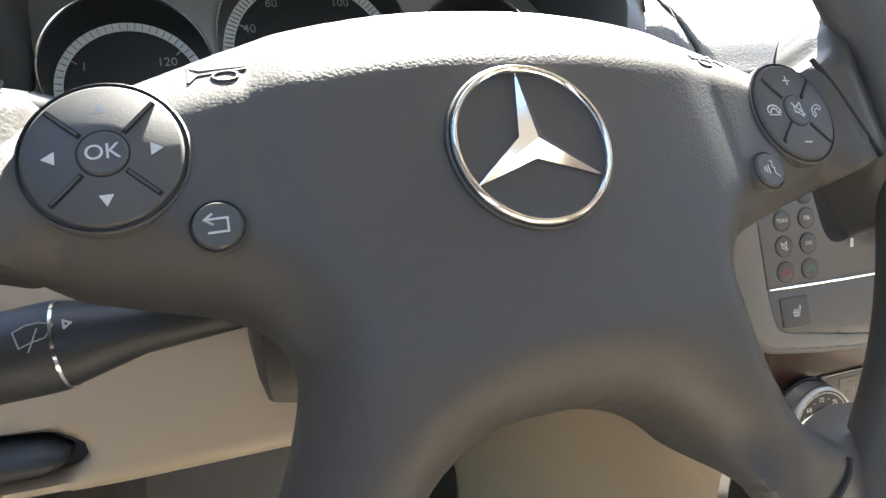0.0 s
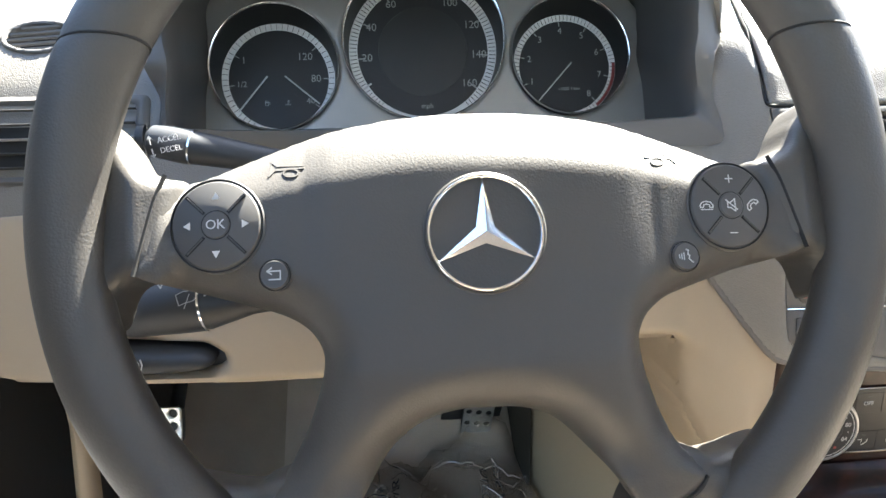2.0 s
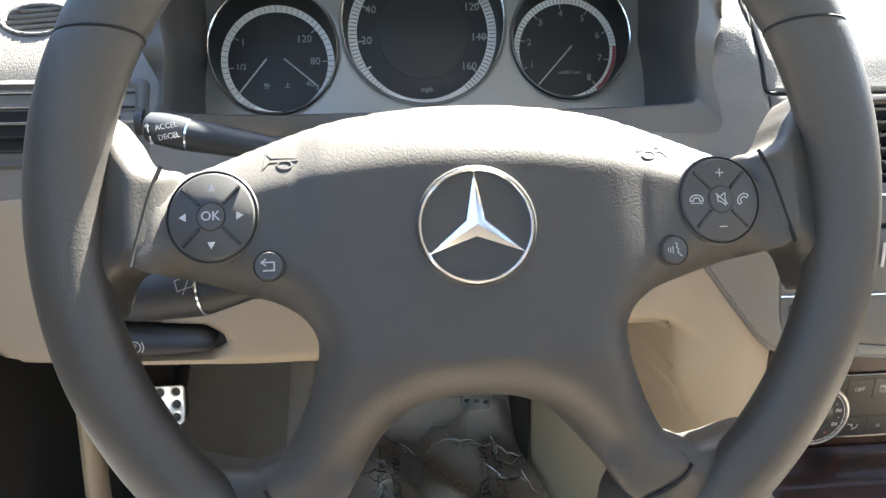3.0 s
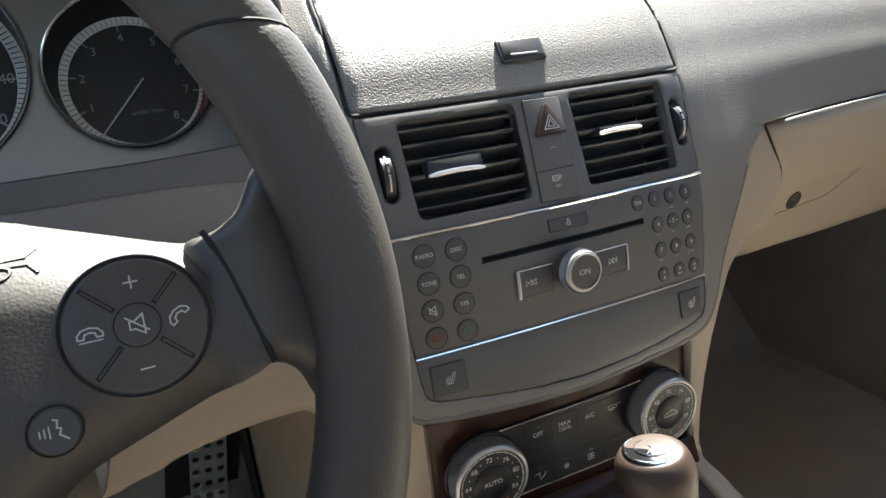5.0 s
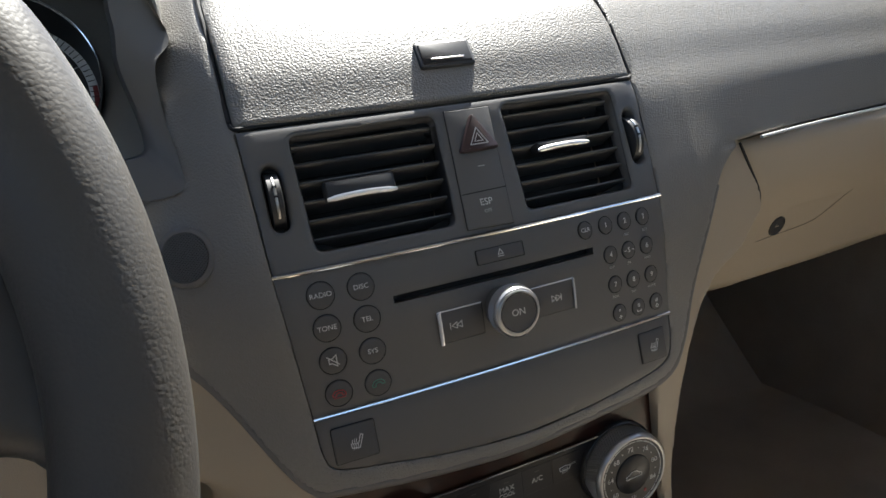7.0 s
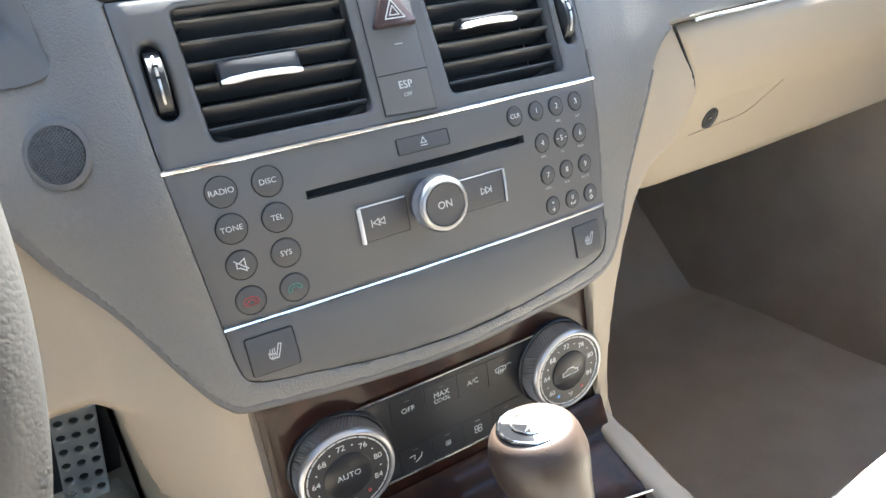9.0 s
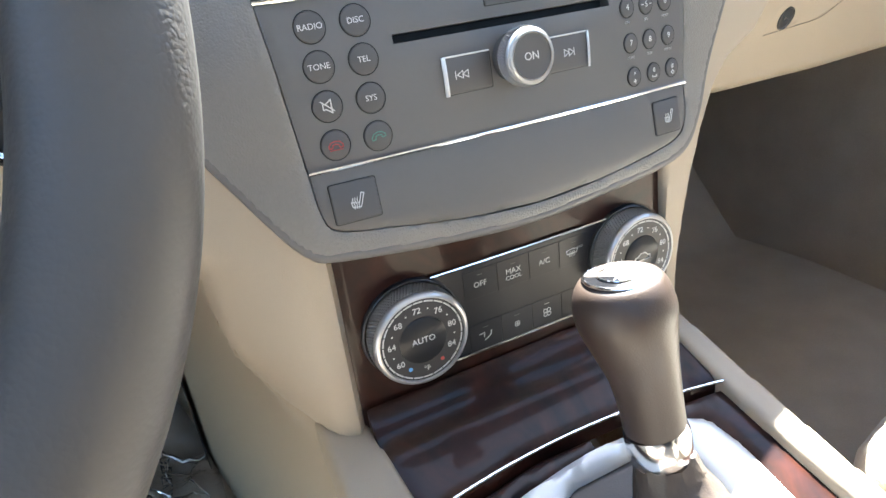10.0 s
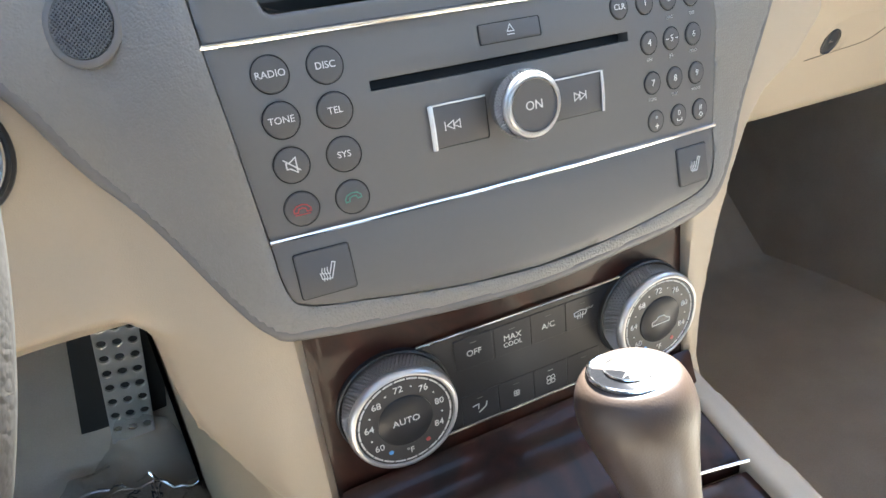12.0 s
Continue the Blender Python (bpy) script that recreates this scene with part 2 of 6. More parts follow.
def skin(outline, surf, res, holes=(), thick=0.004, edge=0.0015, fall=None):
    """A shell over a 2D outline with holes: surf(u, v, h) gives its points at the height h; its edges are rounded by edge, its rim is thick deep."""
    loops = [np.array(outline, float)] + [np.array(h, float) for h in holes]
    lo, hi = loops[0].min(0) - res * 0.37, loops[0].max(0) + res
    us, vs = np.arange(lo[0], hi[0] + res, res), np.arange(lo[1], hi[1] + res, res)
    nu, nv = len(us), len(vs)
    p = np.stack(np.meshgrid(us, vs, indexing="ij"), -1).reshape(-1, 2)
    within = inside(p, loops)
    far, near = nearest(p, loops)
    idx = np.arange(nu * nv).reshape(nu, nv)
    quads = np.stack([idx[:-1, :-1], idx[1:, :-1], idx[1:, 1:], idx[:-1, 1:]], -1).reshape(-1, 4)
    snap = ~within | (far < 0.28 * res)
    quads = quads[(within[quads] & (far[quads] >= 0.28 * res)).any(1)]
    q = np.where(snap[:, None], near, p)
    depth = np.where(snap, 0, far)
    if fall is None:
        d = np.clip(depth / max(edge, 1e-6), 0, 1)
        drop = -edge * (1 - np.sqrt(1 - (1 - d) ** 2))
    else:
        drop = fall(depth, q[:, 0], q[:, 1])
    used = np.unique(quads)
    remap = np.full(nu * nv, -1)
    remap[used] = np.arange(len(used))
    quads, q, drop = remap[quads], q[used], drop[used]
    top = np.array(surf(q[:, 0], q[:, 1], drop)).T
    ways = np.concatenate([np.stack([quads[:, k], quads[:, (k + 1) % 4]], 1) for k in range(4)]).astype(np.int64)
    code, back = ways[:, 0] * len(q) + ways[:, 1], ways[:, 1] * len(q) + ways[:, 0]
    rim = [tuple(e) for e in ways[~np.isin(code, back)] if e[0] != e[1]]
    verts = [tuple(v) for v in top]
    faces = [tuple(f) for f in quads]
    if thick:
        ids = sorted({i for e in rim for i in e})
        low = np.array(surf(q[ids, 0], q[ids, 1], drop[ids] - thick)).T
        at = {i: len(verts) + k for k, i in enumerate(ids)}
        verts += [tuple(v) for v in low]
        faces += [(b, a, at[a], at[b]) for a, b in rim]
    me = bpy.data.meshes.new("skin")
    me.from_pydata(verts, [], faces)
    bm = bmesh.new()
    bm.from_mesh(me)
    bmesh.ops.remove_doubles(bm, verts=bm.verts, dist=1e-6)
    bmesh.ops.dissolve_degenerate(bm, edges=bm.edges, dist=1e-6)
    bm.to_mesh(me)
    bm.free()
    me.shade_smooth()
    me.set_sharp_from_angle(angle=radians(50))
    return me


def prism(outline, h0, h1, bevel=0.0006):
    """An upright slab over a 2D outline, with a bevelled top edge."""
    o = np.array(outline, float)
    area = 0.5 * np.sum(o[:, 0] * np.roll(o[:, 1], -1) - np.roll(o[:, 0], -1) * o[:, 1])
    if area < 0:
        o = o[::-1]
    nxt, prv = np.roll(o, -1, 0) - o, o - np.roll(o, 1, 0)
    na = np.stack([-nxt[:, 1], nxt[:, 0]], 1) / (np.linalg.norm(nxt, axis=1, keepdims=True) + 1e-12)
    nb = np.stack([-prv[:, 1], prv[:, 0]], 1) / (np.linalg.norm(prv, axis=1, keepdims=True) + 1e-12)
    inn = na + nb
    inn = inn / np.maximum(1e-6, np.sum(inn * na, axis=1, keepdims=True)) * bevel
    n = len(o)
    rings = [(o, h0), (o, h1 - bevel), (o + inn * 0.35, h1 - bevel * 0.3), (o + inn, h1)]
    verts = [(x, y, h) for ring, h in rings for x, y in ring]
    faces = [(k * n + i, k * n + (i + 1) % n, (k + 1) * n + (i + 1) % n, (k + 1) * n + i) for k in range(3) for i in range(n)]
    faces.append(tuple(range(3 * n, 4 * n)))
    faces.append(tuple(reversed(range(n))))
    return verts, faces


def lathe(profile, n=48, ribs=None, amp=0.0):
    """Turn a profile of (radius, height) about z; ribs: (first, last) rings that are knurled by amp."""
    verts, faces = [], []
    for k, (r, h) in enumerate(profile):
        for i in range(n):
            t = 2 * math.pi * i / n
            q = r + (amp if ribs and ribs[0] <= k <= ribs[1] and (i + k) % 2 else 0)
            verts.append((q * math.cos(t), q * math.sin(t), h))
    for k in range(len(profile) - 1):
        for i in range(n):
            j = (i + 1) % n
            faces.append((k * n + i, k * n + j, (k + 1) * n + j, (k + 1) * n + i))
    return verts, faces


def knurled(r, h0, h1, n, rows, amp):
    """A ring of small raised diamonds about z, between two heights."""

    def at(i, k, lift=0.0):
        t = 2 * math.pi * i / n
        return (r + lift) * math.cos(t), (r + lift) * math.sin(t), h0 + (h1 - h0) * k / rows

    verts = [at(i + 0.5 * (k % 2), k) for k in range(rows + 1) for i in range(n)]
    faces = []
    for k in range(rows + 1):
        for i in range(n):
            left, right, same = k * n + i, k * n + (i + 1) % n, (i + k % 2) % n
            verts.append(at(i + 0.5 + 0.5 * (k % 2), k, amp))
            c = len(verts) - 1
            if k < rows:
                faces += [(right, (k + 1) * n + same, c), ((k + 1) * n + same, left, c)]
            if k > 0:
                faces += [(left, (k - 1) * n + same, c), ((k - 1) * n + same, right, c)]
    return verts, faces


def tube(points, radii, n=14, squash=1.0, side=(0, 0, 1), closed=False):
    """A tube along points; radii one a point, squash: its thickness along side against its width."""
    p = [Vector(q) for q in points]
    verts, faces = [], []
    for i, q in enumerate(p):
        if closed:
            d = (p[(i + 1) % len(p)] - p[i - 1]).normalized()
        else:
            d = (p[min(i + 1, len(p) - 1)] - p[max(i - 1, 0)]).normalized()
        s = Vector(side)
        s = (s - d * s.dot(d)).normalized()
        w = d.cross(s)
        for k in range(n):
            t = 2 * math.pi * k / n
            verts.append(tuple(q + w * (radii[i] * math.cos(t)) + s * (radii[i] * squash * math.sin(t))))
    m = len(p)
    for i in range(m if closed else m - 1):
        for k in range(n):
            a, b = i * n + k, i * n + (k + 1) % n
            c, e = ((i + 1) % m) * n + (k + 1) % n, ((i + 1) % m) * n + k
            faces.append((a, b, c, e))
    if not closed:
        faces.append(tuple(reversed(range(n))))
        faces.append(tuple(range((m - 1) * n, m * n)))
    return verts, faces


def loft(lines, closed=False):
    """A sheet through lines of equally many points."""
    n = len(lines[0])
    verts = [tuple(q) for ln in lines for q in ln]
    faces = []
    for i in range(len(lines) - 1):
        for k in range(n if closed else n - 1):
            j = (k + 1) % n
            faces.append((i * n + k, i * n + j, (i + 1) * n + j, (i + 1) * n + k))
    return verts, faces


def box(x0, y0, z0, x1, y1, z1, bevel=0.001):
    bm = bmesh.new()
    bmesh.ops.create_cube(bm, size=1)
    for v in bm.verts:
        v.co = ((x0 + x1) / 2 + v.co.x * (x1 - x0), (y0 + y1) / 2 + v.co.y * (y1 - y0), (z0 + z1) / 2 + v.co.z * (z1 - z0))
    if bevel:
        bmesh.ops.bevel(bm, geom=bm.edges[:], offset=bevel, segments=2, affect="EDGES", profile=0.6)
    me = bpy.data.meshes.new("box")
    bm.to_mesh(me)
    bm.free()
    me.shade_smooth()
    me.set_sharp_from_angle(angle=radians(40))
    return me


def merged(*meshes):
    verts, faces = [], []
    for v, f in meshes:
        k = len(verts)
        verts += list(v)
        faces += [tuple(i + k for i in q) for q in f]
    return verts, faces


def moved(me, m):
    v, f = me
    return [tuple(m @ Vector(q)) for q in v], f


LETTERS = {}


def text(body, size, width=None):
    """The mesh of a word in the built-in font, centred, lying in xy."""
    key = (body, size, width)
    if key not in LETTERS:
        cu = bpy.data.curves.new("word", "FONT")
        cu.body, cu.size, cu.align_x, cu.align_y, cu.extrude = body, size, "CENTER", "CENTER", 0.00008
        cu.resolution_u = 3
        ob = bpy.data.objects.new("word", cu)
        scene.collection.objects.link(ob)
        deps = bpy.context.evaluated_depsgraph_get()
        me = bpy.data.meshes.new_from_object(ob.evaluated_get(deps))
        bpy.data.objects.remove(ob)
        if width and me.vertices:
            wide = max(v.co.x for v in me.vertices) - min(v.co.x for v in me.vertices)
            for v in me.vertices:
                v.co.x *= width / wide
        LETTERS[key] = me
    return LETTERS[key].copy()


def stroke(points, width, h=0.0002, closed=False):
    """A flat inked line of the given width through 2D points, as a low slab."""
    p = np.array(points, float)
    out = []
    n = len(p)
    for i in range(n if closed else n - 1):
        a, b = p[i], p[(i + 1) % n]
        d = (b - a) / (np.linalg.norm(b - a) + 1e-9) * width / 2
        s = np.array([-d[1], d[0]])
        c = [a - d + s, a - d - s, b + d - s, b + d + s]
        out.append(([(x, y, 0) for x, y in c] + [(x, y, h) for x, y in c], [(4, 5, 6, 7), (0, 1, 5, 4), (1, 2, 6, 5), (2, 3, 7, 6), (3, 0, 4, 7)]))
    return merged(*out)


def smooth_step(x):
    t = np.clip(x, 0, 1)
    return t * t * (3 - 2 * t)


# ---- the dashboard's surface ----
PROFILE = np.array([
    (0.137, 0.440), (0.137, 0.500), (0.140, 0.524), (0.1445, 0.542), (0.149, 0.594), (0.1545, 0.617), (0.157, 0.626), (0.178, 0.684), (0.186, 0.695),
    (0.197, 0.716), (0.215, 0.738), (0.245, 0.765), (0.275, 0.785), (0.320, 0.802), (0.400, 0.825), (0.550, 0.866), (0.750, 0.908), (0.950, 0.940),
])
ALONG = np.r_[0, np.cumsum(np.hypot(*np.diff(PROFILE, axis=0).T))]
FINE_S = np.linspace(0, ALONG[-1], 700)
FINE_Y, FINE_Z = np.interp(FINE_S, ALONG, PROFILE[:, 0]), np.interp(FINE_S, ALONG, PROFILE[:, 1])


def smoothed(a, n):
    k = np.hanning(n) / np.hanning(n).sum()
    b = a.copy()
    b[n // 2 : -(n // 2)] = np.convolve(a, k, "valid")
    return b


# gentle below the crown, wide over the flat top
MILD = [smoothed(smoothed(a, 21), 15) for a in (FINE_Y, FINE_Z)]
WIDE = [smoothed(smoothed(a, 101), 61) for a in (FINE_Y, FINE_Z)]
BLEND = smooth_step((FINE_S - 0.36) / 0.12)
FINE_Y, FINE_Z = (m * (1 - BLEND) + w * BLEND for m, w in zip(MILD, WIDE))


def at_z(z):
    """The length along the profile at which its front rises to the height z (below the crown)."""
    k = np.argmax(FINE_Z)
    return np.interp(z, FINE_Z[:k], FINE_S[:k])


def at_y(y):
    return np.interp(y, FINE_Y[120:], FINE_S[120:])


def recede(x):
    """How far the dashboard falls back beside the stack: briskly on the driver's side, gently on the passenger's."""
    a = np.abs(x)
    t = np.maximum(0, a - 0.118) / 0.16
    wing = np.where(np.asarray(x) > 0, 0.0576 * (1 - np.exp(-t * t / (t + 0.12))), 0.034 * smooth_step((a - 0.115) / 0.055))
    return 0.25 * np.minimum(a * a, 0.0156) + wing + 0.05 * np.maximum(0, a - 0.17)


def recede_knee(a):
    return 0.25 * np.minimum(a * a, 0.0156) + 0.034 * smooth_step((a - 0.122) / 0.055) + 0.05 * np.maximum(0, a - 0.17)


def dash_surf(x, s, h=0.0):
    x, s = np.asarray(x, float), np.asarray(s, float)
    y, z = np.interp(s, FINE_S, FINE_Y), np.interp(s, FINE_S, FINE_Z)
    ty = np.interp(s + 0.002, FINE_S, FINE_Y) - np.interp(s - 0.002, FINE_S, FINE_Y)
    tz = np.interp(s + 0.002, FINE_S, FINE_Z) - np.interp(s - 0.002, FINE_S, FINE_Z)
    slope = (recede(x + 0.001) - recede(x - 0.001)) / 0.002
    n = np.stack([slope * tz, -tz, ty + 0 * slope])
    n = n / np.linalg.norm(n, axis=0)
    return np.stack([x + n[0] * h, y + recede(x) + n[1] * h, z + n[2] * h])


def on_dash(x, z, proud=0.0):
    """A pose on the stack's face: local x to the right, y up, z out towards the seats."""
    s = at_z(z)
    p = dash_surf(x, s, proud)
    right = Vector(dash_surf(x + 0.002, s) - dash_surf(x - 0.002, s)).normalized()
    up = Vector(dash_surf(x, s + 0.002) - dash_surf(x, s - 0.002)).normalized()
    out = right.cross(up).normalized()
    up = out.cross(right)
    m = Matrix((right, up, out)).transposed().to_4x4()
    m.translation = p
    return m


def xz(points):
    return [(x, float(at_z(z))) for x, z in points]


# ---- floor, body shell and surroundings ----
def floor_z(y):
    return 0.08 + np.maximum(0, y - 0.64) * 1.0


def ground_sheet():
    return [(-400, -400, -0.28), (400, -400, -0.28), (400, 400, -0.28), (-400, 400, -0.28)], [(0, 1, 2, 3)]


solid("ground", ground_sheet(), TAR, "grey asphalt ground outside the car", "ground", kind="structure")
solid(
    "floor",
    skin([(-0.78, -1.3), (0.78, -1.3), (0.78, 1.0), (-0.78, 1.0)], lambda u, v, h: np.stack([u, v, floor_z(v) + h + 0.004 * np.sin(u * 23) * np.cos(v * 19)]), 0.03, thick=0.03),
    CARPET, "brown-grey carpeted car floor rising to the toe board", "car floor", kind="structure",
)
solid("ceiling", box(-0.62, -1.3, 1.13, 0.62, 0.05, 1.16, 0.01), HEADLINER, "light grey fabric headliner of the car", "headliner", kind="structure")
solid("wall_rear", box(-0.78, -1.34, 0.05, 0.78, -1.30, 0.86, 0.01), DARK_CARPET, "dark rear bulkhead closing the cabin", "bulkhead", kind="structure")
solid("cowl", box(-0.80, 0.90, 0.895, 0.80, 1.0, 0.918, 0.004), BLACK, "black cowl panel under the windscreen", "cowl", kind="structure")
solid("wall_front", box(-0.80, 1.0, -0.05, 0.80, 1.04, 0.936, 0.005), CARPET, "carpeted firewall at the front of the footwells", "firewall", kind="structure")
for side, nm in ((-1, "wall_left"), (1, "wall_right")):
    wall = thing(nm, "door side of the cabin with a tan upper band", "car side", kind="structure")
    x0, x1 = sorted((side * 0.78, side * 0.83))
    if side < 0:
        # the lower door opening stands clear beside the seat
        for y0, y1, z0 in ((-1.3, -0.85, 0.0), (-0.848, 0.178, 0.42), (0.18, 1.0, 0.0)):
            part("lower_panel", box(x0, y0, z0, x1, y1, 0.50, 0.006), DOOR, wall)
            part("upper_panel", box(x0, y0, 0.502, x1, y1, 0.86, 0.006), DOOR, wall)
        part("sill", box(x0 - 0.03, -0.848, 0.0, x1 - 0.005, 0.178, 0.12, 0.02), DOOR, wall, "black door sill")
    else:
        part("lower_panel", box(x0, -1.3, 0.0, x1, 1.0, 0.50, 0.006), CARPET, wall)
        part("upper_panel", box(x0, -1.3, 0.502, x1, 1.0, 0.92, 0.006), TAN, wall)
    part("pillar", tube([(side * 0.79, 0.98, 0.85), (side * 0.74, 0.55, 1.02), (side * 0.62, 0.05, 1.15)], [0.045, 0.04, 0.045], 12), HEADLINER, wall)
    part("rear_pillar", tube([(side * 0.80, -0.75, 0.78), (side * 0.62, -0.72, 1.14)], [0.06, 0.06], 12), HEADLINER, wall)
solid("kick_panel", tube([(-0.736, 0.30, 0.07), (-0.727, 0.30, 0.28), (-0.718, 0.30, 0.40), (-0.716, 0.29, 0.52)], [0.011, 0.010, 0.009, 0.009], 16, 1.8, side=(0, 1, 0)), TAN, "tan kick panel trim beside the driver's footwell", "trim panel", kind="structure")
windscreen = solid(
    "window_1", loft([[(x, 0.985 - 0.05 * x * x, 0.944) for x in np.linspace(-0.76, 0.76, 13)], [(x * 0.8, 0.06 - 0.05 * x * x, 1.14) for x in np.linspace(-0.76, 0.76, 13)]]),
    GLASS, "clear raked windscreen above the dashboard", "windscreen", kind="structure",
)
windscreen.visible_shadow = False

# ---- the dashboard ----
dashboard = thing("dashboard", "dark grained plastic dashboard with a lidded compartment and gauge hood", "dashboard")
FACIA_EDGE = curve([(-0.1238, 0.6895), (-0.1228, 0.655), (-0.1214, 0.617), (-0.1185, 0.58), (-0.1155, 0.5413), (-0.1140, 0.522), (-0.1075, 0.5125), (-0.080, 0.5075), (-0.04, 0.5015),
                    (0.004, 0.4985), (0.045, 0.5005), (0.085, 0.5055), (0.1085, 0.5105), (0.1165, 0.520), (0.119, 0.5416), (0.1212, 0.58), (0.1228, 0.617), (0.1245, 0.655), (0.1258, 0.6895)], 5, closed=False)
FACIA_XS = np.array(xz(FACIA_EDGE))
grow = lambda loop, d: loop + (loop - loop.mean(0)) / np.linalg.norm(loop - loop.mean(0), axis=1, keepdims=True) * d  # noqa: E731
LID_XS = round_poly(
    [(-0.1238, at_z(0.6915)), (-0.1235, at_z(0.76)), (-0.117, 0.4165), (0.008, 0.4250), (0.1350, 0.4115), (0.1295, 0.329), (0.1265, at_z(0.6915))], (0.003, 0.02, 0.009, 0.006, 0.016, 0.03, 0.003), 6
)
DARK_EDGE = [(-0.80, 0.605), (-0.615, 0.605), (-0.60, 0.63), (-0.255, 0.63), (-0.215, 0.622), (-0.1927, 0.612), (-0.1735, 0.578), (-0.1560, 0.551), (-0.1345, 0.517), (-0.1236, 0.5045), (-0.112, 0.5005), (-0.0558, 0.4936), (0.0, 0.4901),
             (0.0516, 0.4934), (0.0957, 0.4975), (0.117, 0.5050), (0.1305, 0.522), (0.1450, 0.547), (0.1605, 0.572), (0.178, 0.597), (0.198, 0.6185), (0.2240, 0.6320), (0.2567, 0.6365), (0.80, 0.6365)]
ROUND_VENT = disc(-0.690, 0, 0.0275, 40) * [1, 0.62] + [0, at_z(0.752)]
TOP_S = ALONG[-1] - 0.01
DARK_CURVE = curve(DARK_EDGE, 5, closed=False)
dark_outline = np.array(xz(DARK_CURVE) + [(0.80, TOP_S), (-0.80, TOP_S)])
# smooth frame round the gauges: pairs of its outer and inner edge, down the one side
FRAME = [((-0.1435, 0.745), (-0.161, 0.750)), ((-0.160, 0.730), (-0.1700, 0.729)), ((-0.154, 0.70), (-0.1660, 0.705)), ((-0.1515, 0.675), (-0.1645, 0.690)), ((-0.1535, 0.6625), (-0.1675, 0.6825)),
         ((-0.181, 0.6595), (-0.188, 0.6805)), ((-0.233, 0.663), (-0.238, 0.6785)), ((-0.30, 0.663), (-0.30, 0.6785))]
FRAME = FRAME + [((-0.74 - a[0], a[1]), (-0.74 - b[0], b[1])) for a, b in FRAME[::-1]]
FRAME_LOW = [(x + (-0.37 - x) * 0.006, z + (0.72 - z) * 0.03) for (x, z), _ in FRAME[::-1]]
HOOD_HOLE = np.array(xz(FRAME_LOW) + [(-0.168, at_y(0.30)), (-0.22, at_y(0.36)), (-0.37, at_y(0.40)), (-0.52, at_y(0.36)), (-0.572, at_y(0.30))])
part("body", skin(dark_outline, dash_surf, 0.0026, holes=[grow(FACIA_XS, 0.0006), widened(LID_XS, 0.0024), HOOD_HOLE, ROUND_VENT], thick=0.016, edge=0.0008), DASH, dashboard)
lid = part("lid", skin(LID_XS, lambda u, v, h: dash_surf(u, v, h + 0.0003), 0.0021, thick=0.009, edge=0.0012), DASH, dashboard, "grained lid of the dashboard compartment")
part("lid_well", skin(grow(LID_XS, 0.012), lambda u, v, h: dash_surf(u, v, h - 0.011), 0.02, thick=0.004), GAP, dashboard)
seal = widened(LID_XS, 0.0011)
part("lid_seal", tube([tuple(q) for q in dash_surf(seal[:, 0], seal[:, 1], -0.0004).T], [0.0014] * len(seal), 8, closed=True, side=(0, 0.6, 0.8)), GAP, dashboard, "black rubber seal round the lid")
latch_m = on_dash(0.0015, 0.7165, -0.0003)
latch = part("latch", prism(round_rect(-0.0174, -0.0088, 0.0174, 0.0088, 0.0022), -0.002, 0.0026, 0.0012), STALK, lid, "black push latch with a chrome bar", m=latch_m)
part("latch_face", prism(round_rect(-0.0158, -0.0070, 0.0158, 0.0076, 0.0014), 0.0, 0.0031, 0.0008), SWITCH, latch, "glossy black face")
part("latch_bar", prism(round_rect(-0.0105, -0.0046, 0.0105, -0.0034, 0.0005), 0.002, 0.0037, 0.0003), CHROME, latch, "chrome bar")
pad_edge = [tuple(dash_surf(x, at_z(z), -0.0033)) for x, z in DARK_CURVE[20:-1] if x < 0.19]
part("edge_bead", tube(pad_edge, [0.0036] * len(pad_edge), 10, side=(0, 1, 0)), DASH_EDGE, dashboard)
# speaker roundel in the wing beside the stack
sp_l, sp_r, sp_u, sp_d = (Vector(dash_surf(x, at_z(z), 0.0)) for x, z in ((-0.1745, 0.6295), (-0.1425, 0.6295), (-0.1585, 0.645), (-0.1585, 0.614)))
sp_x = (sp_r - sp_l).normalized()
sp_z = sp_x.cross(sp_u - sp_d).normalized()
spk_m = Matrix((sp_x, sp_z.cross(sp_x), sp_z)).transposed().to_4x4()
spk_m.translation = (sp_l + sp_r + sp_u + sp_d) / 4 + sp_z * 0.0006
speaker = part("speaker", lathe([(0.0160, -0.006), (0.0160, 0.0004), (0.0152, 0.0009), (0.0132, 0.0008), (0.0124, 0.0000)], 48), DASH_EDGE, dashboard, "small round mesh loudspeaker", m=spk_m)
mesh_bars = []
for k in range(-9, 10):
    o = k * 0.00128
    half = math.sqrt(max(0, 0.0124**2 - o * o))
    if half > 0.001:
        mesh_bars += [stroke([(o, -half), (o, half)], 0.00045, 0.0012), stroke([(-half, o), (half, o)], 0.00045, 0.0010)]
part("speaker_back", lathe([(0.0130, 0.0), (0.0001, 0.0)], 40), GAP, speaker)
part("speaker_mesh", merged(*mesh_bars), FACIA, speaker, "woven grille", m=pose(0, 0, 0.0001, 0, 0, 45))
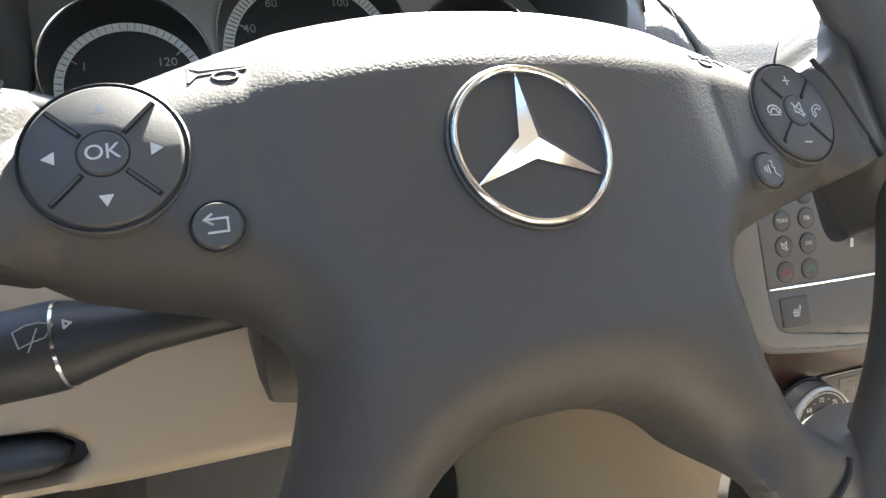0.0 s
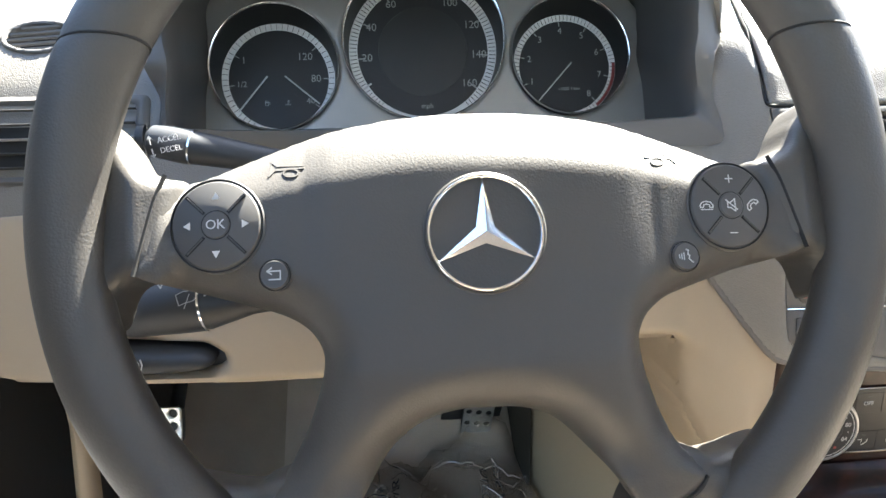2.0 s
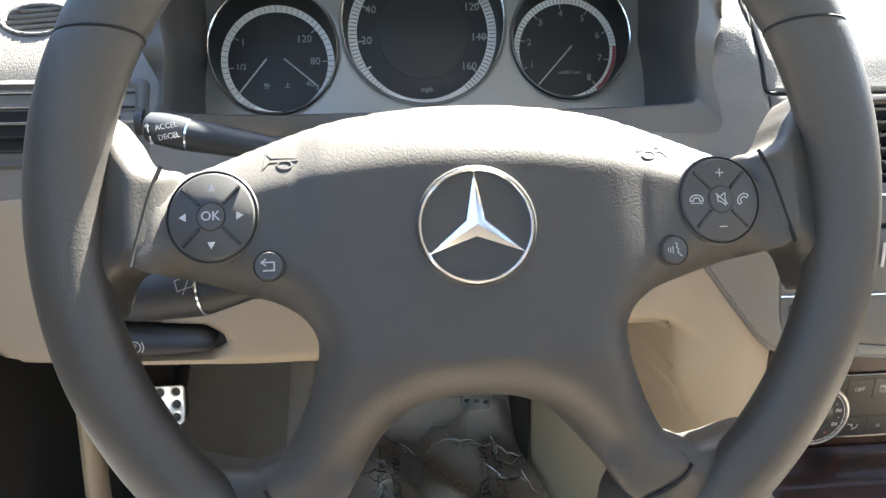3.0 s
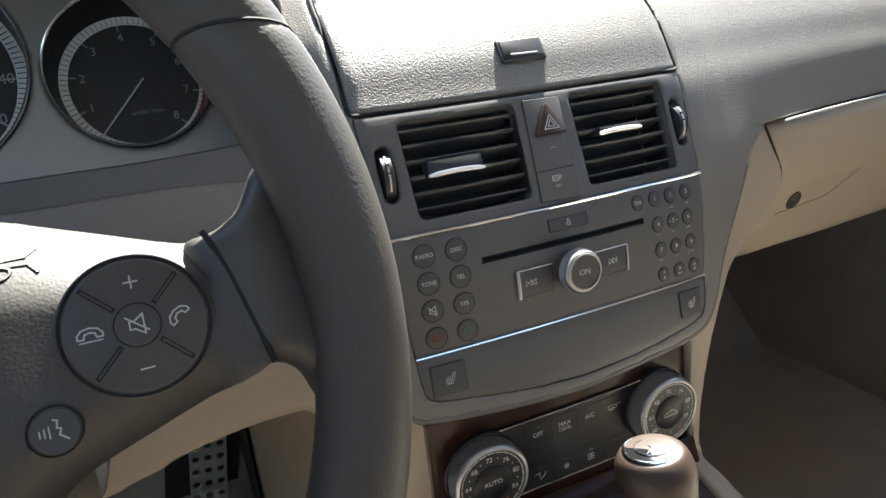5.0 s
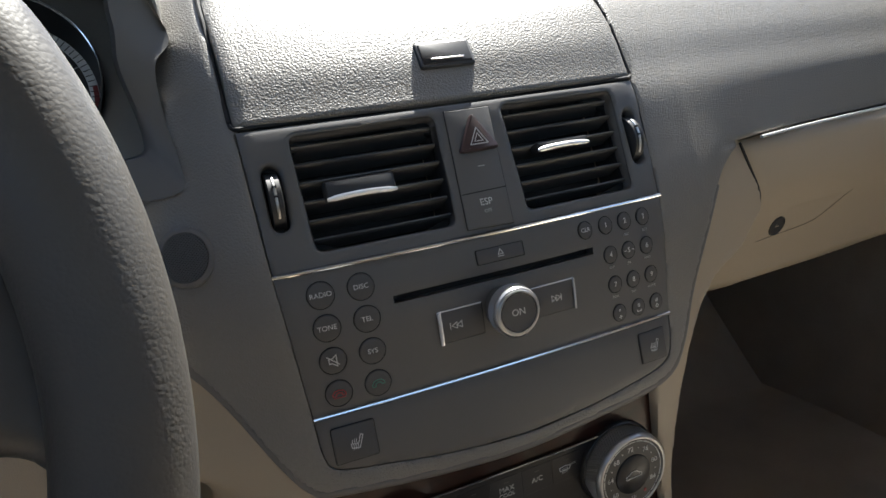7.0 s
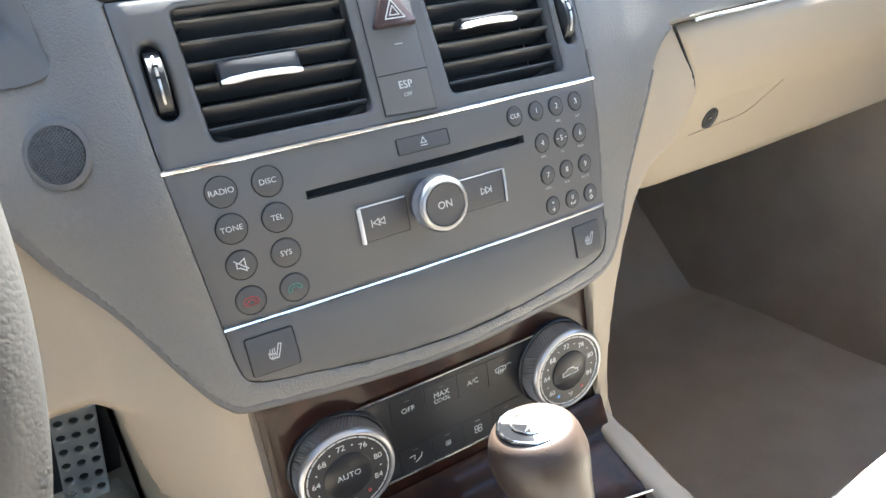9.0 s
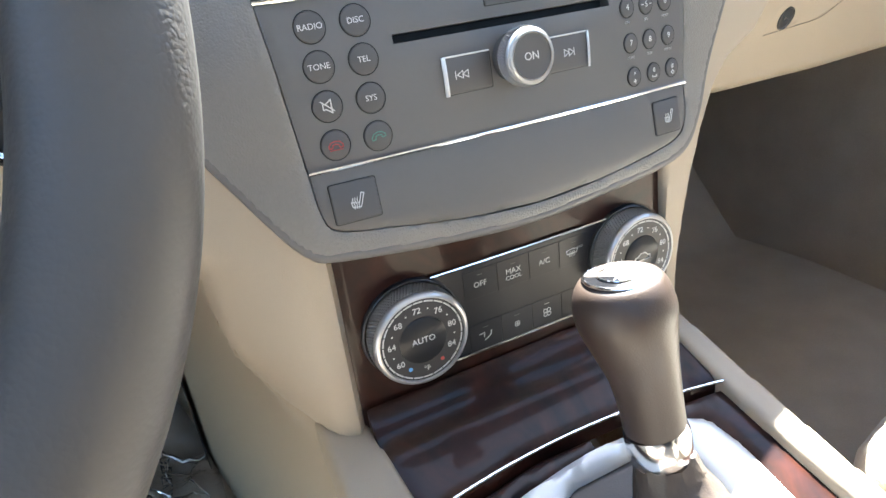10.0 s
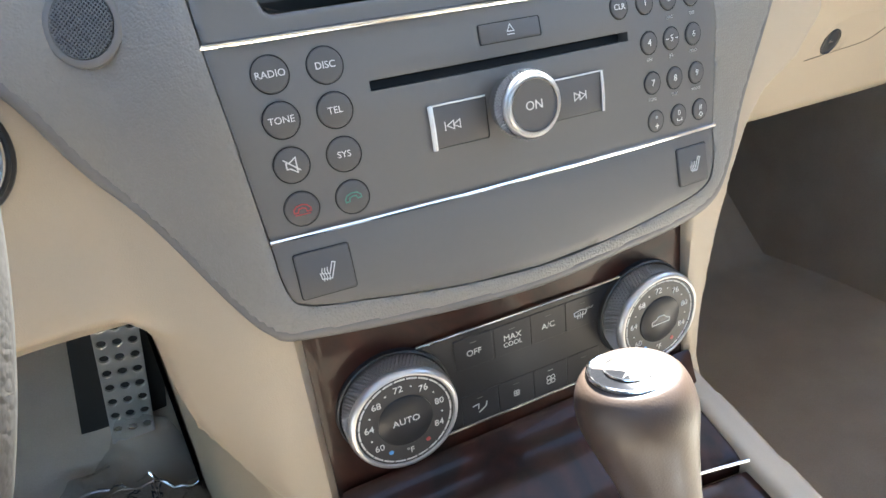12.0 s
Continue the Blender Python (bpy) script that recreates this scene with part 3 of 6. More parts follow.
# slotted grilles at the windscreen
for gx0, gx1, gy in ((-0.43, -0.168, 0.535), (-0.112, 0.150, 0.600)):
    xs = np.arange(gx0, gx1, 0.0042)
    bow = 0.035 * np.sin(np.linspace(0, math.pi, len(xs))) ** 0.6
    slots = merged(*[stroke([(x, at_y(gy + 0.035 - d)), (x, at_y(gy + 0.13 + d))], 0.0019) for x, d in zip(xs, bow)])
    v = np.array([q for q in slots[0]])
    pts = dash_surf(v[:, 0], v[:, 1], v[:, 2] * 0.5 + 0.0003).T
    part("grille", (pts, slots[1]), BLACK, dashboard, "slotted grille in the dashboard top")

# hood over the gauges
def hood_line(points, n=6):
    return curve(points, n, closed=False)


HOOD_LIP = [(-0.1435, 0.236, 0.745), (-0.170, 0.224, 0.790), (-0.250, 0.203, 0.821), (-0.370, 0.196, 0.834), (-0.490, 0.203, 0.821), (-0.570, 0.224, 0.790), (-0.5965, 0.236, 0.745)]
lip = hood_line(HOOD_LIP, 8)
mid = np.array([-0.37, 0, 0.72])
away = (lip - mid) * [1, 0, 1]
away = away / np.linalg.norm(away, axis=1, keepdims=True)
taper = smooth_step(np.sin(np.linspace(0, math.pi, len(lip))) / 0.45)[:, None]
roll = [lip + away * taper * o + [0, y, 0] for o, y in ((0.0035, -0.0025), (0.0080, -0.0015), (0.0120, 0.004), (0.0145, 0.013), (0.0150, 0.026))]
outer_2 = lip + (lip - mid) * [0.05, 0, 0.02] + [0, 0.11, 0]
outer_3 = np.array([dash_surf(x, at_y(0.44), -0.006) for x in outer_2[:, 0]])
part("gauge_hood", loft([lip + (mid - lip) * [0.035, 0, 0.035] + [0, 0.004, 0], lip, *roll, outer_2, outer_3]), DASH, dashboard, "arched grained hood over the gauges")
dash_y = lambda x, z: float(dash_surf(x, at_z(z))[1])  # noqa: E731
edge_o = [(x, dash_y(x, z) - 0.0008, z) for (x, z), _ in FRAME]
edge_i = [(x, min(dash_y(x, z), 0.222) - 0.0015, z) for _, (x, z) in FRAME]
edge_o[0], edge_o[-1] = HOOD_LIP[0], HOOD_LIP[-1]
edge_i[0], edge_i[-1] = (-0.1685, 0.223, 0.752), (-0.5715, 0.223, 0.752)
edge_o[1], edge_o[-2] = (-0.1530, 0.2225, 0.727), (-0.587, 0.2225, 0.727)
over = np.array(HOOD_LIP[-2:0:-1])
edge_o += [tuple(q) for q in over]
edge_i += [tuple(q) for q in over + (mid - over) * [0.035, 0, 0.035] + [0, 0.004, 0]]
ring_o, ring_i = curve(edge_o, 7), curve(edge_i, 7)
ring_t = ring_o + [0, 0.012, 0]
ring_r = ring_i + (mid - ring_i) * [0.012, 0, 0.012] + [0, 0.004, 0]
ring_m = ring_i + (mid - ring_i) * [0.010, 0, 0.010] + [0, 0.045, 0]
ring_n = ring_i + (mid - ring_i) * [0.012, 0, 0.0] + [0, 0.085, 0]
ring_b = ring_i + (mid - ring_i) * [0.016, 0, -0.03]
ring_b[:, 1] = 0.36
low_edge = smooth_step((0.705 - ring_i[:, 2]) / 0.02)
for ring, drop in ((ring_m, 0.012), (ring_n, 0.022), (ring_b, 0.026)):
    ring[:, 2] -= drop * low_edge
band_m = (ring_o * 0.4 + ring_i * 0.6) + [0, -0.0012, 0]
part("gauge_frame", loft([ring_t, ring_o, band_m, ring_i, ring_r, ring_m, ring_n, ring_b], closed=True), FACIA, dashboard, "smooth grey frame round the gauges")

# chrome strips under the dark pad, on the passenger's side and the driver's side
strip = [tuple(dash_surf(x, at_z(0.6335), 0.0015)) for x in np.linspace(0.2545, 0.79, 24)]
part("trim_strip", tube(strip, [0.0013] * 24, 8), BRIGHT, dashboard, "thin chrome strip")

# ---- the gauges ----
CL = pose(-0.3745, 0.344, 0.72, 73.3)
cluster = thing("instrument_cluster", "three round black gauges in a grey satin panel", "instrument cluster", CL)
GAUGES = {"fuel": (-0.1345, -0.006, 0.0515), "speed": (0.0, 0.018, 0.0695), "tach": (0.135, 0.0005, 0.0497)}
panel_edge = round_poly([(-0.225, -0.084), (0.225, -0.084), (0.222, 0.030), (0.190, 0.068), (0.110, 0.100), (0.05, 0.111), (-0.05, 0.111), (-0.110, 0.100), (-0.190, 0.068), (-0.222, 0.030)], 0.02)
part(
    "panel",
    skin(panel_edge, lambda u, v, h: np.stack([u, v, h + 0.022 - 0.25 * u * u]), 0.003, holes=[disc(a, b + r * (g - 1.02) * 1.15, r * g, 56) for (a, b, r), g in zip(GAUGES.values(), (1.10, 1.06, 1.10))], thick=0.003),
    SILVER, cluster, "grey satin panel round the gauges",
)
part("back_plate", box(-0.205, -0.085, -0.012, 0.205, 0.068, -0.006, 0.002), GAP, cluster)


def gauge(name, cx, cy, r, ticks, numbers, needles, label, g=1.10):
    up = (g - 1.02) * 1.3
    face = part(name, lathe([(r * 1.0, -0.005), (r * 1.0, -0.001), (0.0001, -0.001)], 64), DIAL, cluster, label, m=pose(cx, cy, 0))
    part("tube", loft([[(q * r * math.cos(a), q * r * math.sin(a) + r * o, h) for a in np.linspace(0, 2 * math.pi, 64, endpoint=False)] for q, o, h in ((1.0, 0, -0.001), (1 + (g - 1) * 0.3, up * 0.27, 0.008), (g, up, 0.0245))], closed=True), BLACK, face)
    ring = [(r * (g - 0.015), 0.0225), (r * (g - 0.010), 0.0250), (r * (g + 0.004), 0.0254), (r * (g + 0.012), 0.0235)]
    part("bezel_ring", lathe(ring, 72), CHROME, face, "chrome ring", m=pose(0, r * up, 0))
    part("tick_ring", lathe([(r * 0.885, -0.0008), (r * 0.885, 0.0), (r, 0.0006), (r, -0.0008)], 72), DIAL_RING, face, "pale tick ring")
    marks = []
    for a in ticks:
        t = radians(a)
        marks.append(stroke([(r * 0.9 * math.cos(t), r * 0.9 * math.sin(t)), (r * 0.985 * math.cos(t), r * 0.985 * math.sin(t))], r * 0.007, 0.001))
    part("tick_marks", merged(*marks), BLACK_INK, face)
    for body, a, rad, size in numbers:
        t = radians(a)
        part("numeral", text(body, size), DIM_INK, face, m=pose(r * rad * math.cos(t), r * rad * math.sin(t), -0.0006))
        part("major_mark", stroke([(r * 0.80 * math.cos(t), r * 0.80 * math.sin(t)), (r * 0.88 * math.cos(t), r * 0.88 * math.sin(t))], r * 0.016, 0.0006), DIM_INK, face, m=pose(0, 0, -0.0009))
    for x0, y0, x1, y1 in needles:
        part("needle", stroke([(r * x0, r * y0), (r * x1, r * y1)], r * 0.022, 0.001), INK, face, "pale needle", m=pose(0, 0, 0.0012))
    glass = part("lens", lathe([(r * 1.06, 0.0), (0.0001, 0.0)], 48), LENS, face, "clear lens", m=pose(0, r * 0.07, 0.012))
    glass.visible_shadow = False
    return face


fuel = gauge("fuel_gauge", *GAUGES["fuel"], np.arange(-60, 241, 6), [("1", 150, 0.70, 0.009), ("1/2", 187, 0.66, 0.0075), ("120", 40, 0.62, 0.0095), ("80", 0, 0.66, 0.0095), ("40", -36, 0.68, 0.008)],
             [(-0.2, 0.04, -0.71, -0.57), (0.12, 0.04, 0.70, -0.46)], "black fuel and temperature gauge")
speed = gauge("speedometer", *GAUGES["speed"], np.arange(-52, 233, 3.18), [(str(m), 218 - 1.588 * m, 0.76, 0.010) for m in range(20, 161, 20)], [(-0.72, -0.44, -0.88, -0.56)], "black speedometer with white numerals", 1.06)
part("unit_mark", text("mph", 0.0065), DIM_INK, speed, m=pose(0.002, -0.052, -0.0006))
part("display", lathe([(0.042, -0.0009), (0.0418, -0.0004), (0.0001, -0.0004)], 56), BLACK, speed, "dark round display")
tach = gauge("tachometer", *GAUGES["tach"], np.arange(-64, 245, 4.5), [(str(k), 239 - 36 * k, 0.70, 0.0085) for k in range(1, 9)], [(0.12, 0.06, -0.58, -0.70)], "black rev counter with a red zone")
part("unit_mark", text("x1000 1/min", 0.0042), DIM_INK, tach, m=pose(0.004, -0.021, -0.0006))
zone = [(0.0478 * math.cos(radians(a)), 0.0478 * math.sin(radians(a))) for a in range(-50, 6, 4)]
part("red_zone", stroke(zone, 0.0030, 0.0003), RED_INK, tach, "red zone", m=pose(0, 0, 0.0006))
PUMP = merged(stroke([(-0.0016, -0.0020), (0.0010, -0.0020), (0.0010, 0.0022), (-0.0016, 0.0022)], 0.0005, closed=True), stroke([(-0.0016, 0.0008), (0.0010, 0.0008)], 0.0010), stroke([(0.0010, 0.0012), (0.0024, 0.0008), (0.0024, -0.0012)], 0.0005))
THERMO = merged(stroke([(0, -0.0006), (0, 0.0024)], 0.0008), stroke([(0, 0.0018), (0.0014, 0.0018)], 0.0004), stroke([(0, 0.0008), (0.0014, 0.0008)], 0.0004), stroke([(-0.0026, -0.0014), (-0.0013, -0.0018), (0, -0.0014), (0.0013, -0.0018), (0.0026, -0.0014)], 0.0005))
part("pump_symbol", PUMP, DIM_INK, fuel, m=pose(-0.0115, -0.022, -0.0006))
part("temperature_symbol", THERMO, DIM_INK, fuel, m=pose(0.0075, -0.022, -0.0006))


# ---- lower dashboard on the driver's side ----
knee = thing("knee_panel", "tan moulded plastic panel under the dashboard round the steering column", "trim panel")


def knee_surf(u, v, h):
    a = np.abs(u)
    column = 0.172 + 0.30 * (v - 0.50) + 0.03 * np.clip((np.abs(u + 0.37) - 0.15) / 0.3, 0, 1) ** 2 + 0.05 * smooth_step((0.500 - v) / 0.03) ** 2
    cheek = np.maximum(0.1475, np.interp(v, FINE_Z[:300], FINE_Y[:300]) + 0.011) + recede_knee(a) + 0.02 * smooth_step((0.44 - v) / 0.08) * np.clip((a - 0.112) / 0.05, 0, 1)
    t = smooth_step((u + 0.30) / 0.10)
    return np.stack([u, column * (1 - t) + cheek * t - h, v])


knee_out = round_poly([(-0.77, 0.62), (-0.77, 0.52), (-0.70, 0.497), (-0.605, 0.4925), (-0.52, 0.4885), (-0.45, 0.4885), (-0.33, 0.492), (-0.26, 0.504), (-0.222, 0.5055), (-0.195, 0.506), (-0.181, 0.5055), (-0.1735, 0.496), (-0.1715, 0.460), (-0.1670, 0.436), (-0.148, 0.400), (-0.129, 0.381), (-0.121, 0.3755),
                       (-0.1115, 0.3815), (-0.1115, 0.508), (-0.130, 0.525), (-0.160, 0.57), (-0.19, 0.635), (-0.25, 0.645)], 0.010)
under = []
for q, lift in ((0.0, 0.004), (0.12, -0.003), (0.35, -0.001), (0.7, 0.0), (1.0, 0.0), (1.03, 0.006), (0.98, 0.012), (0.5, 0.014), (0.1, 0.016)):
    row = []
    for x in np.linspace(-0.32, -0.172, 20):
        y0 = float(knee_surf(np.array(x), np.array(0.508), 0.0)[1]) + 0.002
        row.append((x, y0 + (0.378 - y0) * q, 0.5075 + (0.422 - 0.5075) * q + lift - 0.004 * smooth_step((-0.24 - x) / 0.05)))
    under.append(row)
part("underside", loft(under + [under[0]]), TAN, knee, "tan underside towards the pedals")


def soft_crease(u):
    return smooth_step((-0.124 - u) / 0.020)


def knee_fall(d, u, v):
    # the panel's edges are small but for the broad bend towards the pedals
    k = soft_crease(u) * smooth_step((0.503 - v) / 0.014)
    return -(0.006 + 0.008 * k) * (1 - np.sqrt(1 - (1 - np.clip(d / (0.006 + 0.020 * k), 0, 1)) ** 2 + 1e-9))


recess = round_poly([(-0.640, 0.530), (-0.555, 0.5235), (-0.538, 0.512), (-0.548, 0.5035), (-0.635, 0.5005)], 0.007)
part("panel", skin(knee_out, knee_surf, 0.004, holes=[recess], thick=0.02, fall=knee_fall), TAN, knee)
part("recess", skin(grow(recess, 0.004), lambda u, v, h: knee_surf(u, v, h - 0.012), 0.01, thick=0.0), BLACK, knee)
handle = thing("brake_release_handle", "black parking brake release handle set in the tan panel", "brake handle")
part("grip", skin(round_poly([(-0.637, 0.527), (-0.56, 0.5215), (-0.546, 0.5135), (-0.556, 0.5065), (-0.637, 0.5035)], 0.006), lambda u, v, h: knee_surf(u, v, h + 0.010), 0.003, thick=0.02, edge=0.008), BLACK, handle)
pm = Matrix.Translation((-0.605, 0.1655, 0.5164)) @ pose(0, 0, 0, 78) @ Matrix.Diagonal((1.25, 1.25, 1, 1))
part("symbol", merged(stroke(disc(0, 0, 0.0034, 18), 0.0006, closed=True), stroke([(-0.0044, -0.003), (-0.0053, 0), (-0.0044, 0.003)], 0.0006), stroke([(0.0044, -0.003), (0.0053, 0), (0.0044, 0.003)], 0.0006)), INK, handle, "white brake symbol", m=pm)
part("letter", text("P", 0.005), INK, handle, m=pm)

# ignition on the tan panel beside the column and rotary light switch beyond the wheel
def ring_switch(name, label, x, y, z, r, tilt):
    ob = thing(name, label, "switch", pose(x, y, z, tilt))
    part("ring", lathe([(r, -0.01), (r, 0.004), (r * 0.96, 0.006), (r * 0.86, 0.006), (r * 0.82, 0.003), (r * 0.82, -0.002)], 48), CHROME, ob, "chrome ring")
    part("surround", lathe([(r * 1.10, -0.012), (r * 1.10, 0.002), (r * 1.05, 0.0034), (r * 0.99, 0.002)], 48), BLACK, ob)
    part("core", lathe([(r * 0.82, -0.004), (r * 0.82, 0.001), (r * 0.6, 0.003), (0.0001, 0.003)], 40), BLACK, ob)
    part("slot", box(-r * 0.35, -r * 0.09, 0.002, r * 0.35, r * 0.09, 0.0042, 0.0004), GAP, ob)
    return ob


ring_switch("ignition_switch", "round chrome-ringed ignition lock in the tan panel", -0.2250, 0.2000, 0.5900, 0.0255, 80)
ring_switch("light_switch", "round chrome-ringed rotary light switch", -0.612, 0.18, 0.579, 0.024, 80)

# steering column shroud behind the wheel
column = thing("steering_column", "black plastic steering column shroud behind the wheel", "steering column")
ax = Vector((0, math.cos(radians(24)), -math.sin(radians(24))))
c0 = Vector((-0.37, 0.0, 0.65))
part("shroud", tube([c0 + ax * d for d in (0.048, 0.054, 0.075, 0.13, 0.20)], [0.052, 0.070, 0.080, 0.080, 0.075], 32, 0.72), BLACK, column)
part("lower_shroud", box(-0.456, 0.088, 0.545, -0.284, 0.19, 0.62, 0.014), BLACK, column, "black lower column cover")


def stalk(name, label, root, tip, r0, r1, ring_at, squash):
    ob = thing(name, label, "control stalk")
    a, b = Vector(root), Vector(tip)
    at = lambda t: a + (b - a) * t  # noqa: E731
    part("arm", tube([at(t) for t in (0, 0.3, 0.55, ring_at)], [r0 * 0.8, r0 * 0.9, r0, r1 * 0.96], 20, squash), STALK, ob)
    part("ring", tube([at(ring_at), at(ring_at + 0.007)], [r1 * 1.02, r1 * 1.02], 24, squash), CHROME, ob, "thin chrome ring")
    part("head", tube([at(t) for t in (ring_at + 0.008, ring_at + 0.06, 0.95, 0.985, 1.0)], [r1, r1, r1 * 0.93, r1 * 0.85, r1 * 0.6], 24, squash), STALK, ob)
    return ob


cruise = stalk("cruise_stalk", "black cruise control stalk with a chrome ring", (-0.40, 0.120, 0.652), (-0.5605, 0.136, 0.683), 0.0088, 0.0116, 0.825, 0.95)
wiper = stalk("wiper_stalk", "black turn and wiper stalk with a chrome ring", (-0.40, 0.095, 0.600), (-0.580, 0.104, 0.5815), 0.012, 0.0190, 0.70, 0.95)
cm = Matrix.Translation((-0.5472, 0.1220, 0.6808)) @ pose(0, 0, 0, 86, -9, -6)
for body, dy in (("ACCEL", 0.0042), ("DECEL", -0.0036)):
    part("lettering", text(body, 0.0047), INK, cruise, m=cm @ pose(0.0040, dy * 0.8, 0.0004))
for dy, up in ((0.0042, 1), (-0.0036, -1)):
    part("arrow", stroke([(-0.0115, dy - 0.0024 * up), (-0.0115, dy + 0.0024 * up), (-0.0127, dy + 0.001 * up), (-0.0115, dy + 0.0024 * up), (-0.0103, dy + 0.001 * up)], 0.0006), INK, cruise, m=cm @ pose(0.0040, 0, 0.0008))
wmx = Matrix.Translation((-0.5330, 0.0848, 0.5945)) @ pose(0, 0, 0, 64, -6, -2)
fan = [(-0.006, -0.003), (-0.0075, 0.0035), (-0.003, 0.0052), (0.0015, 0.0052), (0.006, 0.0035), (0.003, -0.001), (-0.002, -0.0018)]
part("wiper_symbol", merged(stroke(fan, 0.0005, closed=True), stroke([(-0.003, -0.005), (0.0005, 0.003)], 0.0005)), DIM_INK, wiper, "white wiper symbol", m=wmx)
part("arrow", stroke([(0.0095, 0.001), (0.0095, 0.004), (0.012, 0.0025)], 0.0008, closed=True), INK, wiper, m=wmx)
part("washer_symbol", stroke([(-0.018, 0.012), (-0.0145, 0.012), (-0.016, 0.009)], 0.0008, closed=True), INK, wiper, m=wmx)

# ---- the steering wheel ----
wheel = thing("steering_wheel", "dark grey leather steering wheel with four spokes and buttons", "steering wheel", pose(-0.37, 0, 0.65, 66))
RIM_R, RIM_A = 0.1905, 0.0161


def rim_w(y):
    """How far the rim stands off the hub's plane at a height."""
    return -0.0135 + 0.165 * y


def rim_arc(n, ends, groove=()):
    """A stretch of the rim between two heights, cut level: ends gives (height, on the right side?)."""
    verts, faces, m = [], [], 24
    for i in range(n + 1):
        for k in range(m):
            a = 2 * math.pi * k / m
            lim = []
            for height, right in ends:
                t = math.asin(height / (RIM_R + RIM_A * 1.06 * math.cos(a)))
                lim.append(t if right else math.pi - t)
            if lim[1] < lim[0]:
                lim[1] += 2 * math.pi
            t = lim[0] + (lim[1] - lim[0]) * i / n
            deg = math.degrees(t) % 360
            # grips swell at ten to two; shallow grooves at the ends and the lower seams
            r = RIM_A * (1 + 0.05 * math.exp(-(((deg - 160) / 14) ** 2)) + 0.05 * math.exp(-(((deg - 20) / 14) ** 2)))
            r *= 1 + 0.05 * float(smooth_step((-RIM_R * math.sin(t) - 0.02) / 0.06))
            r *= 1 - 0.035 * max(math.exp(-((min(i if ends[0][0] > 0 else n, n - i if ends[1][0] > 0 else n) / n * (lim[1] - lim[0]) / 0.010) ** 2)), *[math.exp(-(((deg - g) / 0.9) ** 2)) for g in (228, 312)])
            q = RIM_R + r * 1.06 * math.cos(a)
            verts.append((q * math.cos(t), q * math.sin(t) + 0.006, rim_w(q * math.sin(t)) + r * 0.93 * math.sin(a)))
    for i in range(n):
        for k in range(m):
            faces.append((i * m + k, (i + 1) * m + k, (i + 1) * m + (k + 1) % m, i * m + (k + 1) % m))
    return verts, faces


part("rim_top", rim_arc(90, ((0.087, True), (0.087, False))), LEATHER, wheel, "smooth dark leather rim")
part("grip", rim_arc(50, ((-0.062, True), (0.087, True))), GRIP, wheel, "grained leather grip")
part("grip", rim_arc(50, ((0.087, False), (-0.062, False))), GRIP, wheel, "grained leather grip")
part("rim_foot", rim_arc(110, ((-0.062, False), (-0.062, True))), LEATHER, wheel, "smooth dark leather rim")
for sx in (-1, 1):
    # level seam across the grip
    ring = []
    for a in np.linspace(0, 2 * math.pi, 32, endpoint=False):
        q = RIM_R + RIM_A * 1.06 * math.cos(a)
        t = math.asin(0.087 / q)
        ring.append((sx * q * math.cos(t), 0.093, rim_w(q * math.sin(t)) + RIM_A * 0.935 * math.sin(a)))
    part("seam", tube(ring, [0.0007] * 32, 6, closed=True, side=(0, 1, 0)), GAP, wheel)

HALF = [(0.0, 0.0662), (0.036, 0.0648), (0.075, 0.0585), (0.105, 0.0490), (0.132, 0.0395), (0.1455, 0.034), (0.152, 0.020), (0.157, -0.002), (0.158, -0.012), (0.138, -0.0185), (0.115, -0.0255), (0.097, -0.0315), (0.085, -0.039),
        (0.0785, -0.049), (0.078, -0.058), (0.081, -0.070), (0.0865, -0.085), (0.094, -0.100), (0.1015, -0.1135), (0.1035, -0.121), (0.093, -0.1275), (0.076, -0.1335), (0.068, -0.128), (0.0585, -0.1135), (0.047, -0.0985), (0.034, -0.088), (0.018, -0.0825), (0.0, -0.0815)]
hub_outline = curve(HALF[:-1] + [HALF[-1]] + [(-x, y) for x, y in HALF[-2:0:-1]], 4)


def hub_base(u, v):
    return -0.008 * (u / 0.12) ** 2 + 0.010 * np.clip((np.abs(u) - 0.12) / 0.04, 0, 1) ** 2 - 0.012 * np.clip((-v - 0.06) / 0.06, 0, 1)


def hub_fall(d, u, v):
    k = np.clip(d / (0.022 + 0.020 * smooth_step(v / 0.045)), 0, 1)
    # flush where the cover meets the leather of the spokes
    ends = np.maximum(smooth_step((-v - 0.098) / 0.022), smooth_step((np.abs(u) - 0.136) / 0.014) * smooth_step((0.040 - v) / 0.02))
    return -0.030 * (1 - np.sqrt(1 - (1 - k) ** 2 + 1e-9)) * (1 - 0.88 * ends)


# cushion seam: the airbag cover stands a little proud of the spokes
def hub_surf(u, v, h):
    au = np.abs(u)
    edge = 0.083 - 0.10 * np.clip(-v - 0.02, 0, 0.2)
    step = 0.0012 * smooth_step((edge - au) / 0.014) - 0.0004 * np.exp(-(((au - edge) / 0.0014) ** 2))
    return np.stack([u, v, hub_base(u, v) + step + h])


def on_hub(u, v, proud=0.0):
    z = float(hub_base(np.array(u), np.array(v)))
    slope = float(hub_base(np.array(u + 0.002), np.array(v)) - hub_base(np.array(u - 0.002), np.array(v))) / 0.004
    return pose(u, v, z + proud) @ pose(0, 0, 0, 0, -math.degrees(math.atan(slope)), 0)


part("hub_cover", skin(hub_outline, hub_surf, 0.0024, thick=0.012, fall=hub_fall), HUB, wheel, "dark grey moulded hub cover")
